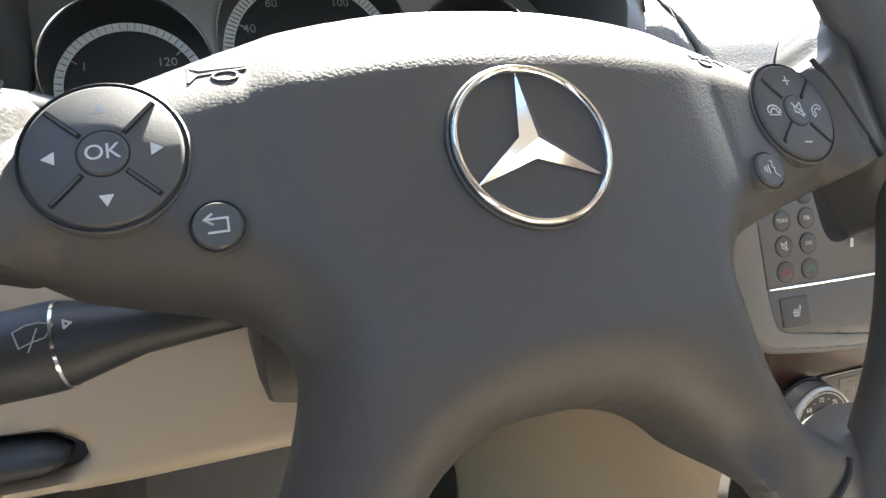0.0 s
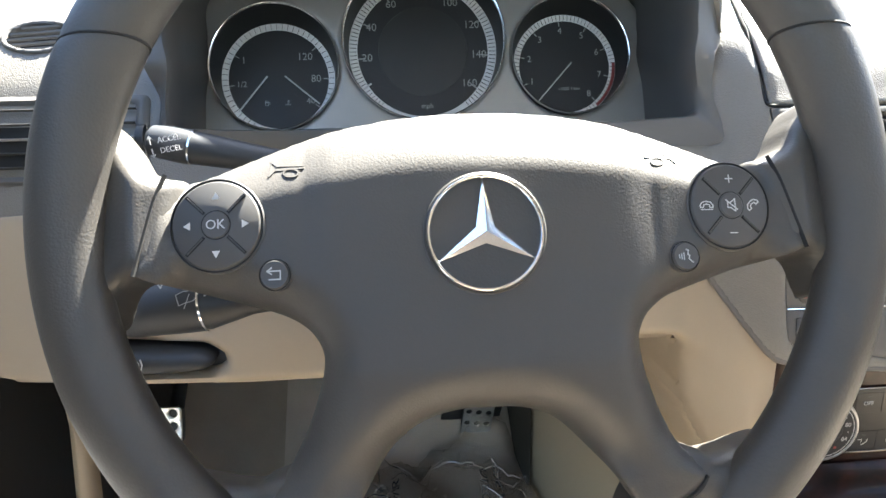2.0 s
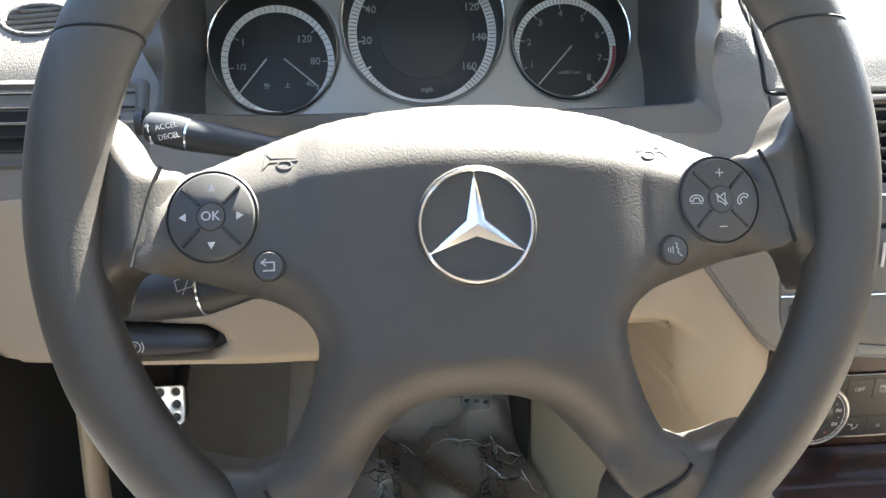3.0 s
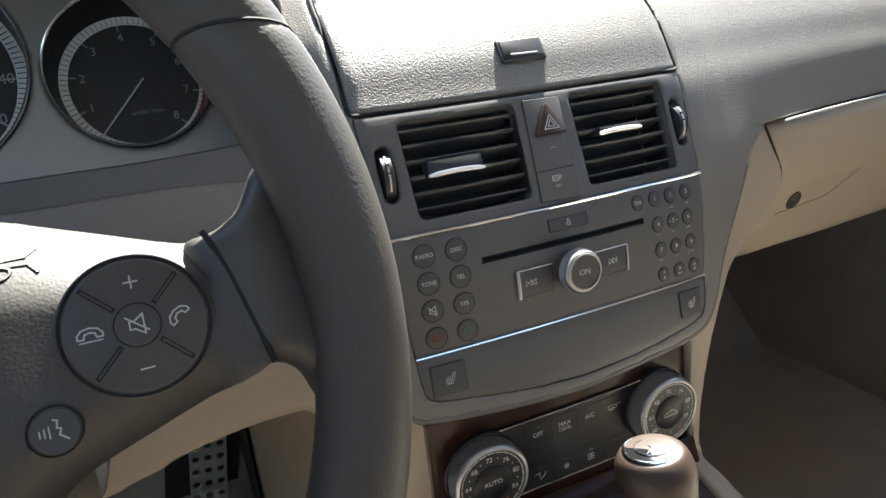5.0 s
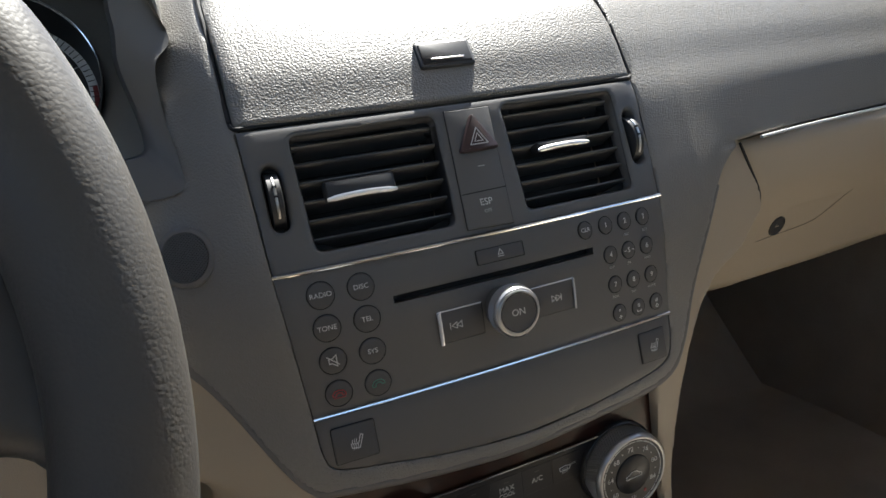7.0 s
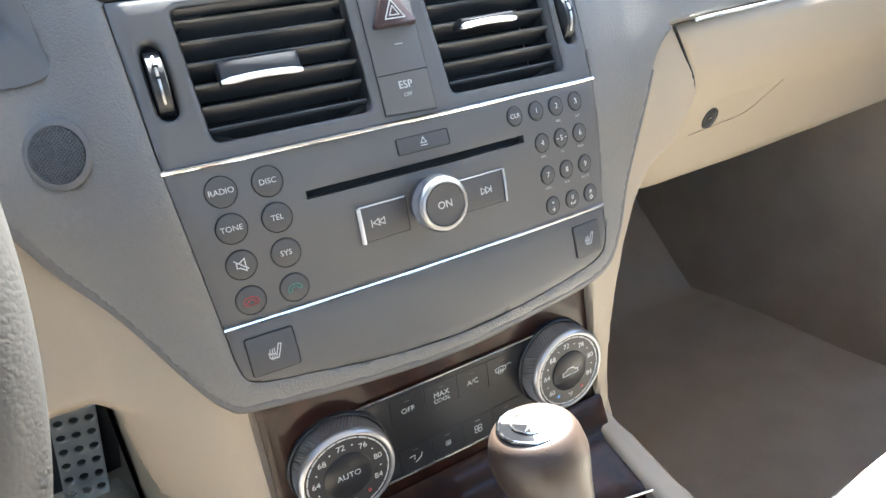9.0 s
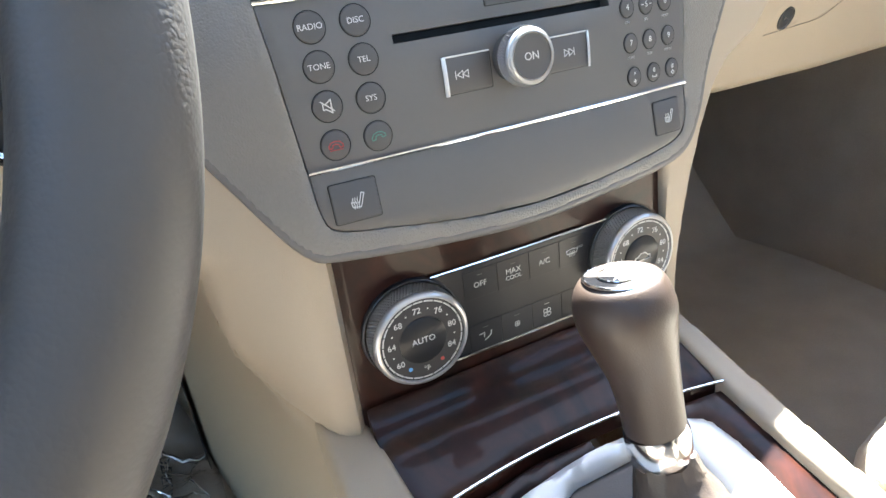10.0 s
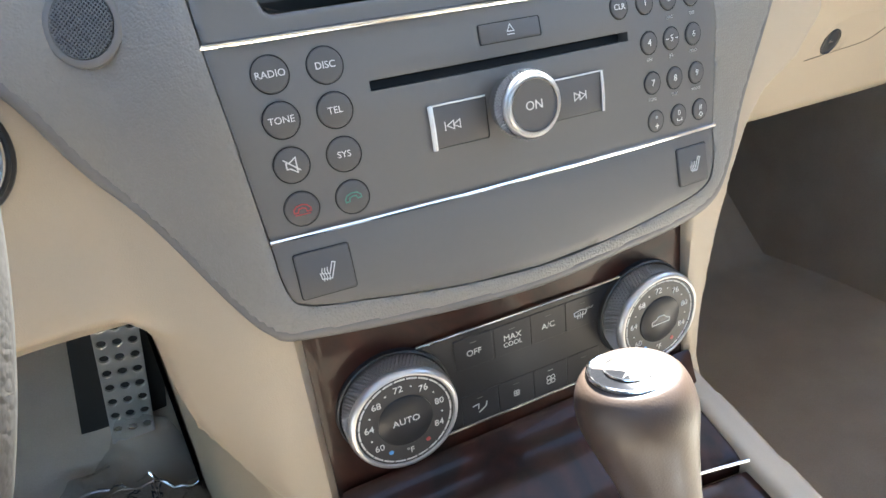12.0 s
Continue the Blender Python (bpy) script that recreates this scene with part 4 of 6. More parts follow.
# leather-wrapped spoke roots, from the hub's seam out into the rim
for sx in (-1, 1):
    root = curve([(sx * x, y) for x, y in [(0.1400, 0.0340), (0.1500, 0.0365), (0.1590, 0.042), (0.1670, 0.055), (0.1800, 0.068), (0.1900, 0.050), (0.1940, 0.01), (0.1880, -0.030), (0.1760, -0.034), (0.1690, -0.018), (0.1590, -0.0125), (0.1450, -0.0135), (0.1420, 0.006), (0.1400, 0.022)]], 6)
    if sx < 0:
        root = root[::-1]
    part("spoke_root", skin(root, lambda u, v, h: np.stack([u, v, hub_base(u, v) - 0.0016 - 0.004 * smooth_step((np.abs(u) - 0.158) / 0.016) + 0.05 * np.clip(v, 0, 1) * smooth_step((np.abs(u) - 0.155) / 0.02) - 0.02 * smooth_step((np.abs(u) - 0.176) / 0.015) + h]), 0.0024, thick=0.02,
                            fall=lambda d, u, v: -0.014 * (1 - np.sqrt(1 - (1 - np.clip(d / 0.010, 0, 1)) ** 2 + 1e-9))), GRIP, wheel, "grained leather spoke root")
    run = curve([(sx * x, y) for x, y in ((0.1462, 0.0350), (0.1510, 0.0220), (0.1562, 0.0), (0.1590, -0.0122))], 6, closed=False)
    part("root_seam", tube([(u, v, float(hub_base(np.array(u), np.array(v))) - 0.0024) for u, v in run], [0.0011] * len(run), 6), GAP, wheel, "stitched seam")
    foot = curve([(sx * x, y) for x, y in [(0.0920, -0.1060), (0.1060, -0.1085), (0.1110, -0.1115), (0.1200, -0.1115), (0.1290, -0.1105), (0.1390, -0.1080), (0.1530, -0.1060), (0.1440, -0.1220), (0.1240, -0.1480), (0.0980, -0.1660), (0.0720, -0.1760),
                                             (0.0560, -0.1740), (0.0600, -0.1560), (0.0650, -0.1430), (0.0680, -0.1330), (0.0780, -0.1190)]], 5)
    part("spoke_foot", skin(foot, lambda u, v, h: np.stack([u, v, hub_base(u, np.maximum(v, -0.125)) - 0.0018 - 0.006 * smooth_step((np.hypot(u, v - 0.006) - 0.160) / 0.022) + h]), 0.0024, thick=0.02,
                            fall=lambda d, u, v: -0.020 * (1 - np.sqrt(1 - (1 - np.clip(d / 0.022, 0, 1)) ** 2 + 1e-9))), GRIP, wheel, "grained leather spoke foot")

for sx in (-1, 1):
    run = curve([(sx * x, y) for x, y in ((0.1032, -0.1185), (0.0985, -0.1245), (0.0890, -0.1295), (0.0765, -0.1335))], 6, closed=False)
    part("foot_seam", tube([(u, v, float(hub_base(np.array(u), np.array(v))) - 0.0022) for u, v in run], [0.0011] * len(run), 6), GAP, wheel, "dark seam across the spoke")
# deep backs added behind the wheel to keep sun off the left spoke foot
part("back_cover", prism(round_rect(-0.066, -0.068, 0.066, 0.048, 0.03), -0.080, -0.030, 0.004), BLACK, wheel, "black sun-blocking back of the hub")
for sx in (-1, 1):
    arm = round_poly([(sx * x, y) for x, y in ((0.052, -0.010), (0.124, -0.004), (0.126, 0.026), (0.052, 0.034))][::sx], 0.008)
    part("spoke_back", prism(arm, -0.074, -0.014, 0.006), BLACK, wheel, "black sun-blocking back of the spoke")

# emblem: a ring with three tapered arms
emblem = part("emblem", moved(([(0.0262 * math.cos(2 * math.pi * i / 72) + 0.0013 * math.cos(2 * math.pi * k / 10) * math.cos(2 * math.pi * i / 72),
                                0.0262 * math.sin(2 * math.pi * i / 72) + 0.0013 * math.cos(2 * math.pi * k / 10) * math.sin(2 * math.pi * i / 72), 0.0018 * math.sin(2 * math.pi * k / 10))
                               for i in range(72) for k in range(10)],
                              [(i * 10 + k, ((i + 1) % 72) * 10 + k, ((i + 1) % 72) * 10 + (k + 1) % 10, i * 10 + (k + 1) % 10) for i in range(72) for k in range(10)]), pose(0, 0, 0.0015)),
              CHROME, wheel, "chrome ring emblem with three arms", m=pose(0, 0, 0.0012))
verts, faces = [(0, 0, 0.0052)], []
for k in range(3):
    a, b = radians(90 + 120 * k), radians(150 + 120 * k)
    verts += [(0.0258 * math.cos(a), 0.0258 * math.sin(a), 0.0012), (0.0050 * math.cos(b), 0.0050 * math.sin(b), 0.0012)]
for k in range(6):
    faces.append((0, 1 + k, 1 + (k + 1) % 6))
part("star", (verts, faces), CHROME, emblem, "chrome tapered arms")
part("emblem_well", lathe([(0.0285, -0.002), (0.0285, 0.0019), (0.0278, 0.0024), (0.0272, 0.0016), (0.0001, 0.0016)], 56), HUB, wheel, "dark disc under the emblem")


def button_pad(sx, centre_body, kinds):
    m = on_hub(sx * 0.122, 0.0097, 0.0011)
    pad = part("button_pad", lathe([(0.0222, -0.004), (0.0222, -0.0004), (0.0214, 0.0002), (0.0211, -0.0004), (0.0207, -0.0002), (0.0203, 0.0008), (0.0196, 0.0013), (0.0001, 0.0013)], 64), BUTTON, wheel, "round four-way button pad", m=m)
    part("pad_groove", moved(stroke(disc(0, 0, 0.0214, 60), 0.0005, 0.0004, closed=True), pose(0, 0, 0)), GAP, pad)
    part("centre_button", lathe([(0.0064, 0.0), (0.0064, 0.0016), (0.0058, 0.0021), (0.0001, 0.0021)], 36), BUTTON, pad)
    part("button_gap", stroke(disc(0, 0, 0.0066, 30), 0.0005, 0.0003, closed=True), GAP, pad, m=pose(0, 0, 0.0012))
    for a in (45, 135, 225, 315):
        t = radians(a)
        part("divider", stroke([(0.0085 * math.cos(t), 0.0085 * math.sin(t)), (0.0185 * math.cos(t), 0.0185 * math.sin(t))], 0.0015, 0.0006), GAP, pad, m=pose(0, 0, 0.0010))
        part("divider_rib", stroke([(0.0088 * math.cos(t), 0.0088 * math.sin(t)), (0.0182 * math.cos(t), 0.0182 * math.sin(t))], 0.0006, 0.0005), HUB, pad, m=pose(0, 0, 0.0016))
    return pad


def tri(cx, cy, r, a):
    return [(cx + r * math.cos(radians(a + 120 * k)), cy + r * math.sin(radians(a + 120 * k))) for k in range(3)]


MUTE = [stroke([(-0.0022, -0.0012), (-0.0022, 0.0012), (-0.0008, 0.0012), (0.0018, 0.0030), (0.0018, -0.0030), (-0.0008, -0.0012)], 0.0005, closed=True), stroke([(-0.0030, 0.0026), (0.0028, -0.0022)], 0.0005)]
PHONE = [stroke([(-0.0034, -0.0012), (-0.0034, 0.0), (-0.0022, 0.0014), (0.0, 0.0019), (0.0022, 0.0014), (0.0034, 0.0), (0.0034, -0.0012), (0.0018, -0.0012), (0.0014, 0.0001), (0.0, 0.0005), (-0.0014, 0.0001), (-0.0018, -0.0012)], 0.0005, closed=True)]
left_pad = button_pad(-1, "OK", None)
part("lettering", text("OK", 0.0062), INK, left_pad, m=pose(0, 0, 0.0022))
for a in (0, 90, 180, 270):
    q = pose(0.0130 * math.cos(radians(a)), 0.0130 * math.sin(radians(a)), 0.0013)
    part("arrow", prism(tri(0, 0, 0.0022, a), 0, 0.0002, 0.00005), INK, left_pad, m=q)
right_pad = button_pad(1, "", None)
part("mute_symbol", merged(*MUTE), INK, right_pad, m=pose(0, 0, 0.0022))
part("plus_symbol", merged(stroke([(-0.0018, 0), (0.0018, 0)], 0.0005), stroke([(0, -0.0018), (0, 0.0018)], 0.0005)), INK, right_pad, m=pose(0.0005, 0.0133, 0.0013))
part("minus_symbol", stroke([(-0.0018, 0), (0.0018, 0)], 0.0005), INK, right_pad, m=pose(0.0002, -0.0135, 0.0013))
part("hang_up_symbol", merged(*PHONE, stroke([(-0.003, -0.0022), (0.003, -0.0022)], 0.0004)), INK, right_pad, m=pose(-0.0130, 0.0003, 0.0013))
part("call_symbol", merged(*PHONE), INK, right_pad, m=pose(0.0118, 0.0003, 0.0013, 0, 0, 38))
for sx in (-1, 1):
    m = on_hub(sx * 0.0958, -0.0145, 0.0010)
    b = part("round_button", lathe([(0.0075, -0.003), (0.0075, -0.0002), (0.0071, 0.0004), (0.0069, -0.0002), (0.0066, 0.0006), (0.0061, 0.0013), (0.0001, 0.0013)], 40), BUTTON, wheel, "small round button", m=m)
    part("button_gap", stroke(disc(0, 0, 0.0071, 36), 0.0005, 0.0003, closed=True), GAP, b)
    if sx < 0:
        part("back_symbol", stroke([(-0.0012, 0.0030), (-0.0032, 0.0016), (-0.0012, 0.0002), (-0.0032, 0.0016), (0.0028, 0.0016), (0.0028, -0.0022), (-0.0022, -0.0022)], 0.0006), INK, b, m=pose(0, 0, 0.0014))
    else:
        talk = [stroke([(0.0, 0.0032), (0.0010, 0.0028), (0.0006, 0.0008), (0.0016, 0.0004), (0.0010, -0.0012), (0.0030, -0.0030)], 0.0005)]
        talk += [stroke([(-0.0014 - 0.0012 * k, 0.0016 - 0.0004 * k), (-0.0014 - 0.0012 * k, -0.0016 + 0.0004 * k)], 0.0004) for k in range(3)]
        part("voice_symbol", merged(*talk), INK, b, m=pose(0, 0, 0.0014))
    # raised horn outline near the upper edge
    horn = merged(stroke([(-0.0082, 0.0050), (-0.0082, -0.0036), (-0.0058, -0.0004), (0.0080, 0.0010)], 0.0007, 0.0007), stroke([(-0.0082, 0.0050), (-0.0050, 0.0022), (0.0080, 0.0022), (0.0080, 0.0010)], 0.0007, 0.0007), stroke(disc(0.0014, -0.0020, 0.0024, 14) * [1.5, 0.9], 0.0007, 0.0007, closed=True))
    hv = np.array(horn[0])
    hu, hw = sx * (0.0905 - hv[:, 0]) * 1.0 if sx > 0 else -0.0905 + hv[:, 0], 0.0355 + hv[:, 1] - 0.1 * hv[:, 0]
    deep, _ = nearest(np.stack([hu, hw], 1), [hub_outline])
    hx, hy, hz = hub_surf(hu, hw, hub_fall(deep, hu, hw) + hv[:, 2] - 0.0001)
    part("horn_symbol", (np.stack([hx, hy, hz], 1), [q if sx < 0 else q[::-1] for q in horn[1]]), HUB, wheel, "raised horn outline")

# ---- the centre stack ----
audio = thing("audio_unit", "dark satin radio panel with round buttons and a keypad", "car radio")
VENT_L = round_poly([(-0.0985, 0.6835), (-0.0175, 0.6845), (-0.0195, 0.6262), (-0.0970, 0.6262)], 0.004)
VENT_R = round_poly([(0.0255, 0.6850), (0.1050, 0.6845), (0.1030, 0.6255), (0.0265, 0.6262)], 0.004)
WHEEL_L, WHEEL_R = round_rect(-0.1160, 0.6385, -0.1065, 0.6715, 0.0045), round_rect(0.1092, 0.6385, 0.1182, 0.6715, 0.0044)
vents = [np.array(xz(v)) for v in (VENT_L, VENT_R)]
slot = np.array(xz(round_rect(-0.0635, 0.5922, 0.0660, 0.5965, 0.001)))


def facia_band(z0, z1):
    """The facia's outline between two heights."""
    k = int(np.argmin(FACIA_EDGE[:, 1]))
    left, right = FACIA_EDGE[: k + 1], FACIA_EDGE[k:]
    low = max(z0, FACIA_EDGE[k, 1])
    zs = np.linspace(z1, low, 24)
    a = [(np.interp(z, left[::-1, 1], left[::-1, 0]), z) for z in zs]
    b = [(np.interp(z, right[:, 1], right[:, 0]), z) for z in zs[::-1]]
    return np.array(xz(a + (b if z0 > FACIA_EDGE[k, 1] else b[1:])))


part("upper_facia", skin(facia_band(0.6181, 0.6893), dash_surf, 0.0015, holes=vents + [np.array(xz(w)) for w in (WHEEL_L, WHEEL_R)], thick=0.008, edge=0.0014), FACIA, audio, "satin frame round the vents")
part("audio_facia", skin(facia_band(0.5421, 0.6170), dash_surf, 0.004, holes=[slot], thick=0.008, edge=0.0006), FACIA, audio, "satin radio face")
part("lower_facia", skin(facia_band(0.0, 0.5412), dash_surf, 0.004, thick=0.008, edge=0.0012), FACIA, audio, "blank satin panel under the radio")
part("backing", skin(grow(FACIA_XS, 0.004), lambda u, v, h: dash_surf(u, v, h - 0.0075), 0.012, holes=vents, thick=0.004), GAP, audio)
part("slot_floor", skin(grow(slot, 0.002), lambda u, v, h: dash_surf(u, v, h - 0.0011), 0.01, thick=0.0), BUTTON, audio)
for z, xa, xb in ((0.6175, -0.1216, 0.1229), (0.5417, -0.1156, 0.1190)):
    line = [tuple(dash_surf(x, at_z(z), 0.0004)) for x in np.linspace(xa, xb, 30)]
    part("chrome_strip", tube(line, [0.0010] * 30, 8), CHROME, audio, "thin chrome strip")


def face_button(name, x, z, outline, mat=BUTTON, high=0.0008, parent=None, label=""):
    ob = part(name, prism(outline, -0.002, high, 0.0005), mat, parent or audio, label, m=on_dash(x, z))
    o = np.array(outline)
    part("button_gap", stroke(o + o / np.linalg.norm(o, axis=1, keepdims=True) * 0.0003, 0.0004, 0.0003, closed=True), GAP, ob)
    return ob


ROWS_Z = (0.6050, 0.5880, 0.5704, 0.5525)
for z, left, right in zip(ROWS_Z, ("RADIO", "TONE", "mute", "end"), ("DISC", "TEL", "SYS", "call")):
    for x, body in ((-0.1002, left), (-0.0790, right)):
        b = face_button("button", x, z, disc(0, 0, 0.0069, 36))
        top = pose(0, 0, 0.0009)
        if body == "mute":
            part("mute_symbol", merged(*MUTE), INK, b, m=top)
        elif body == "end":
            part("hang_up_symbol", merged(*PHONE, stroke([(-0.003, -0.0022), (0.003, -0.0022)], 0.0004)), RED_INK, b, m=top)
        elif body == "call":
            part("call_symbol", merged(*PHONE), GREEN_INK, b, m=top @ pose(0, 0, 0, 0, 0, 10))
        else:
            part("lettering", text(body, 0.0038), INK, b, m=top)
KEYPAD = [("CLR", 0.0612, 0), ("1", 0.0763, 0), ("2", 0.0908, 0), ("3", 0.1054, 0), ("4", 0.0767, 1), ("5", 0.0907, 1), ("6", 0.1051, 1), ("7", 0.0780, 2), ("8", 0.0923, 2), ("9", 0.1068, 2), ("*", 0.0794, 3), ("0", 0.0944, 3), ("#", 0.1090, 3)]
KEY_Z = (0.6074, 0.5894, 0.5705, 0.5518)
LETTERED = {"4": "GHI", "5": "JKL", "6": "MNO", "7": "PQRS", "8": "TUV", "9": "WXYZ", "2": "ABC", "3": "DEF"}
KEY_MARKS = {
    "*": merged(stroke([(-0.0010, -0.0024), (0.0010, -0.0024)], 0.0004), stroke([(0, -0.0034), (0, -0.0014)], 0.0004)),
    "0": stroke([(-0.0015, -0.0016), (-0.0015, -0.0026), (0.0015, -0.0026), (0.0015, -0.0016)], 0.0004),
    "#": stroke([(0, -0.0012), (0.0012, -0.0024), (0, -0.0036), (-0.0012, -0.0024)], 0.0004, closed=True),
    "5": merged(stroke([(-0.0036, 0), (-0.0024, 0)], 0.0004), stroke([(0.0024, 0), (0.0036, 0)], 0.0004)),
}
for body, x, row in KEYPAD:
    b = face_button("key", x, KEY_Z[row], disc(0, 0, 0.0047, 28) * [1, 1.08])
    part("lettering", text(body, (0.0036 if row == 3 else 0.0044) if len(body) == 1 else 0.0036), INK, b, m=pose(0, 0.0012 if row == 3 else 0, 0.0009))
    if body in KEY_MARKS:
        part("key_mark", KEY_MARKS[body], INK, b, m=pose(0, 0, 0.0009))
    if body in LETTERED:
        part("key_letters", text(LETTERED[body], 0.0021), DIM_INK, b, m=pose(-0.0002, -0.0078 if row else -0.0085, 0.0002))
eject = face_button("eject_button", 0.0028, 0.6060, round_rect(-0.0148, -0.0040, 0.0148, 0.0040, 0.0008), high=0.0006)
part("eject_symbol", merged(stroke(tri(0, 0.0006, 0.0019, 90), 0.0004, closed=True), stroke([(-0.0017, -0.0016), (0.0017, -0.0016)], 0.0004)), INK, eject, m=pose(0, 0, 0.0007))
for sx, x0, x1 in ((-1, -0.0400, -0.0140), (1, 0.0140, 0.0470)):
    cx = (x0 + x1) / 2
    b = face_button("seek_button", cx, 0.5728, round_rect(x0 - cx, -0.0088, x1 - cx, 0.0088, 0.001), high=0.0008)
    ex = (x0 if sx < 0 else x1) - cx
    part("chrome_edge", tube([(ex, y, 0.001 + 0.0006 * math.cos(y * 150)) for y in np.linspace(-0.0093, 0.0093, 9)], [0.0012 if sx < 0 else 0.0007] * 9, 8), BRIGHT, b, "chrome edge")
    part("chrome_edge_top", tube([(x, 0.0091, 0.0006) for x in np.linspace(x0 - cx, x1 - cx, 6)], [0.0004] * 6, 6), BRIGHT, b)
    sk = merged(stroke(tri(-0.0012, 0, 0.0021, 0 if sx > 0 else 180), 0.0004, closed=True), stroke(tri(0.0018, 0, 0.0021, 0 if sx > 0 else 180), 0.0004, closed=True), stroke([(sx * 0.0042, -0.0018), (sx * 0.0042, 0.0018)], 0.0004))
    part("seek_symbol", sk, INK, b, m=pose(0.003 * sx, 0, 0.0009))
knob = part("volume_knob", lathe([(0.0122, 0.0082), (0.0140, 0.0086), (0.0140, 0.0150), (0.0138, 0.0160), (0.0132, 0.0169), (0.0124, 0.0170)], 72), KNURL, audio, "silver volume knob", m=on_dash(0.0000, 0.5762))
part("knob_shaft", lathe([(0.0122, -0.001), (0.0122, 0.0084)], 48), BUTTON, knob, "dark shaft")
part("knurling", knurled(0.0140, 0.0088, 0.0148, 64, 4, 0.0009), KNURL, knob, "knurled silver band", smooth=False)
part("knob_ring", lathe([(0.0126, 0.0160), (0.0125, 0.0175), (0.0120, 0.0179), (0.0113, 0.0179), (0.0112, 0.0165)], 64), KNURL, knob, "satin ring")
part("chrome_line", lathe([(0.0113, 0.0172), (0.0111, 0.0180), (0.0108, 0.0180), (0.0106, 0.0168)], 64), CHROME, knob, "thin chrome line")
part("knob_cap", lathe([(0.0109, 0.0150), (0.0108, 0.0172), (0.0001, 0.0172)], 48), BUTTON, knob, "black cap")
part("lettering", text("ON", 0.0054), INK, knob, m=pose(0, 0, 0.0173))
SEAT = [stroke([(-0.0052, 0.0002), (-0.0046, -0.0034), (0.0012, -0.0040), (0.0048, 0.0052), (0.0030, 0.0058), (0.0004, -0.0010), (-0.0052, 0.0002)], 0.0006)]
SEAT += [stroke([(x, 0.0030), (x - 0.0005, 0.0012), (x + 0.0005, -0.0022), (x, -0.0046)], 0.0005) for x in (-0.0036, -0.0020, -0.0004)]
for x, w in ((-0.0970, 0.0115), (0.1010, 0.0100)):
    b = face_button("seat_heater_button", x, 0.5252, round_rect(-w, -0.0096, w, 0.0096, 0.0012), high=0.0010)
    part("seat_symbol", merged(*SEAT), INK, b, m=pose(0.0012, -0.0005, 0.0011) @ Matrix.Diagonal((0.70, 0.70, 1, 1)))
hz = face_button("switch_block", 0.0020, 0.6530, np.array([(-0.0132, 0.0345), (0.0148, 0.0345), (0.0125, -0.0340), (-0.0160, -0.0330)]), FACIA, 0.0010, label="dark switch block between the vents")
part("joint", stroke([(-0.0142, -0.0135), (0.0130, -0.0130)], 0.0006, 0.0002), GAP, hz, m=pose(0, 0, 0.0010))
part("hazard_button", prism(round_poly(tri(0, 0, 0.0148, 90), 0.003), 0, 0.0034, 0.0012), RED_PLASTIC, hz, "dark red hazard button", m=pose(0.0018, 0.0168, 0.001))
part("hazard_symbol", merged(stroke(tri(0, 0, 0.0062, 90), 0.0006, closed=True), stroke(tri(0, 0, 0.0030, 90), 0.0005, closed=True)), INK, hz, m=pose(0.0018, 0.0160, 0.0045))
part("lettering", text("ESP", 0.0054), INK, hz, m=pose(-0.0012, -0.0195, 0.0011))
part("lettering_small", text("OFF", 0.0028), DIM_INK, hz, m=pose(-0.0012, -0.0246, 0.0011))
part("lamp_mark", stroke([(-0.002, 0), (0.002, 0)], 0.0005), DIM_INK, hz, m=pose(0.0012, 0.001, 0.0011))


def air_vent(outline, tab_x, tab_z, tab_w, wide):
    o = np.array(outline)
    x0, x1, z0, z1 = o[:, 0].min(), o[:, 0].max(), o[:, 1].min(), o[:, 1].max()
    vent = thing("air_vent", "black air vent with six slats and a chrome tab", "air vent", group="centre air vents")
    lp = np.array(xz(o))
    wall = [[tuple(q) for q in dash_surf(lp[:, 0], lp[:, 1], h).T] for h in (-0.0005, -0.03)]
    part("duct", loft(wall, closed=True), BLACK, vent)
    part("duct_back", skin(lp, lambda u, v, h: dash_surf(u, v, h - 0.03), 0.02, thick=0), GAP, vent)
    for k in range(6):
        z = z0 + (k + 0.55) * (z1 - z0) / 6.1
        rows = []
        for h, dz in ((-0.0060, 0.0), (-0.0050, 0.0009), (-0.0060, 0.0018), (-0.0200, -0.0012), (-0.0200, -0.0032)):
            rows.append([tuple(dash_surf(x, at_z(z + dz), h)) for x in np.linspace(x0 + 0.001, x1 - 0.001, 14)])
        rows.append(rows[0])
        part("slat", loft(rows), SLAT, vent)
    high = 0.0050 if wide else 0.0026
    part("tab", prism(round_rect(-tab_w, -high, tab_w, high, 0.0012), -0.004, 0.0055, 0.0018), BLACK, vent, m=on_dash(tab_x, tab_z, -0.004))
    part("tab_chrome", tube([(x, 0.0003 - high + 0.0009 * math.cos(x * 90), 0.0050) for x in np.linspace(-tab_w, tab_w, 10)], [0.0010] + [0.0017] * 8 + [0.0010], 10), BRIGHT, vent, "chrome bar", m=on_dash(tab_x, tab_z, -0.004))
    if wide:
        part("tab_sheen", prism(round_rect(-tab_w * 0.95, -0.0036, tab_w * 0.95, 0.0042, 0.001), 0, 0.0004, 0.0002), STALK, vent, "dark face", m=on_dash(tab_x, tab_z, 0.0014))
    return vent


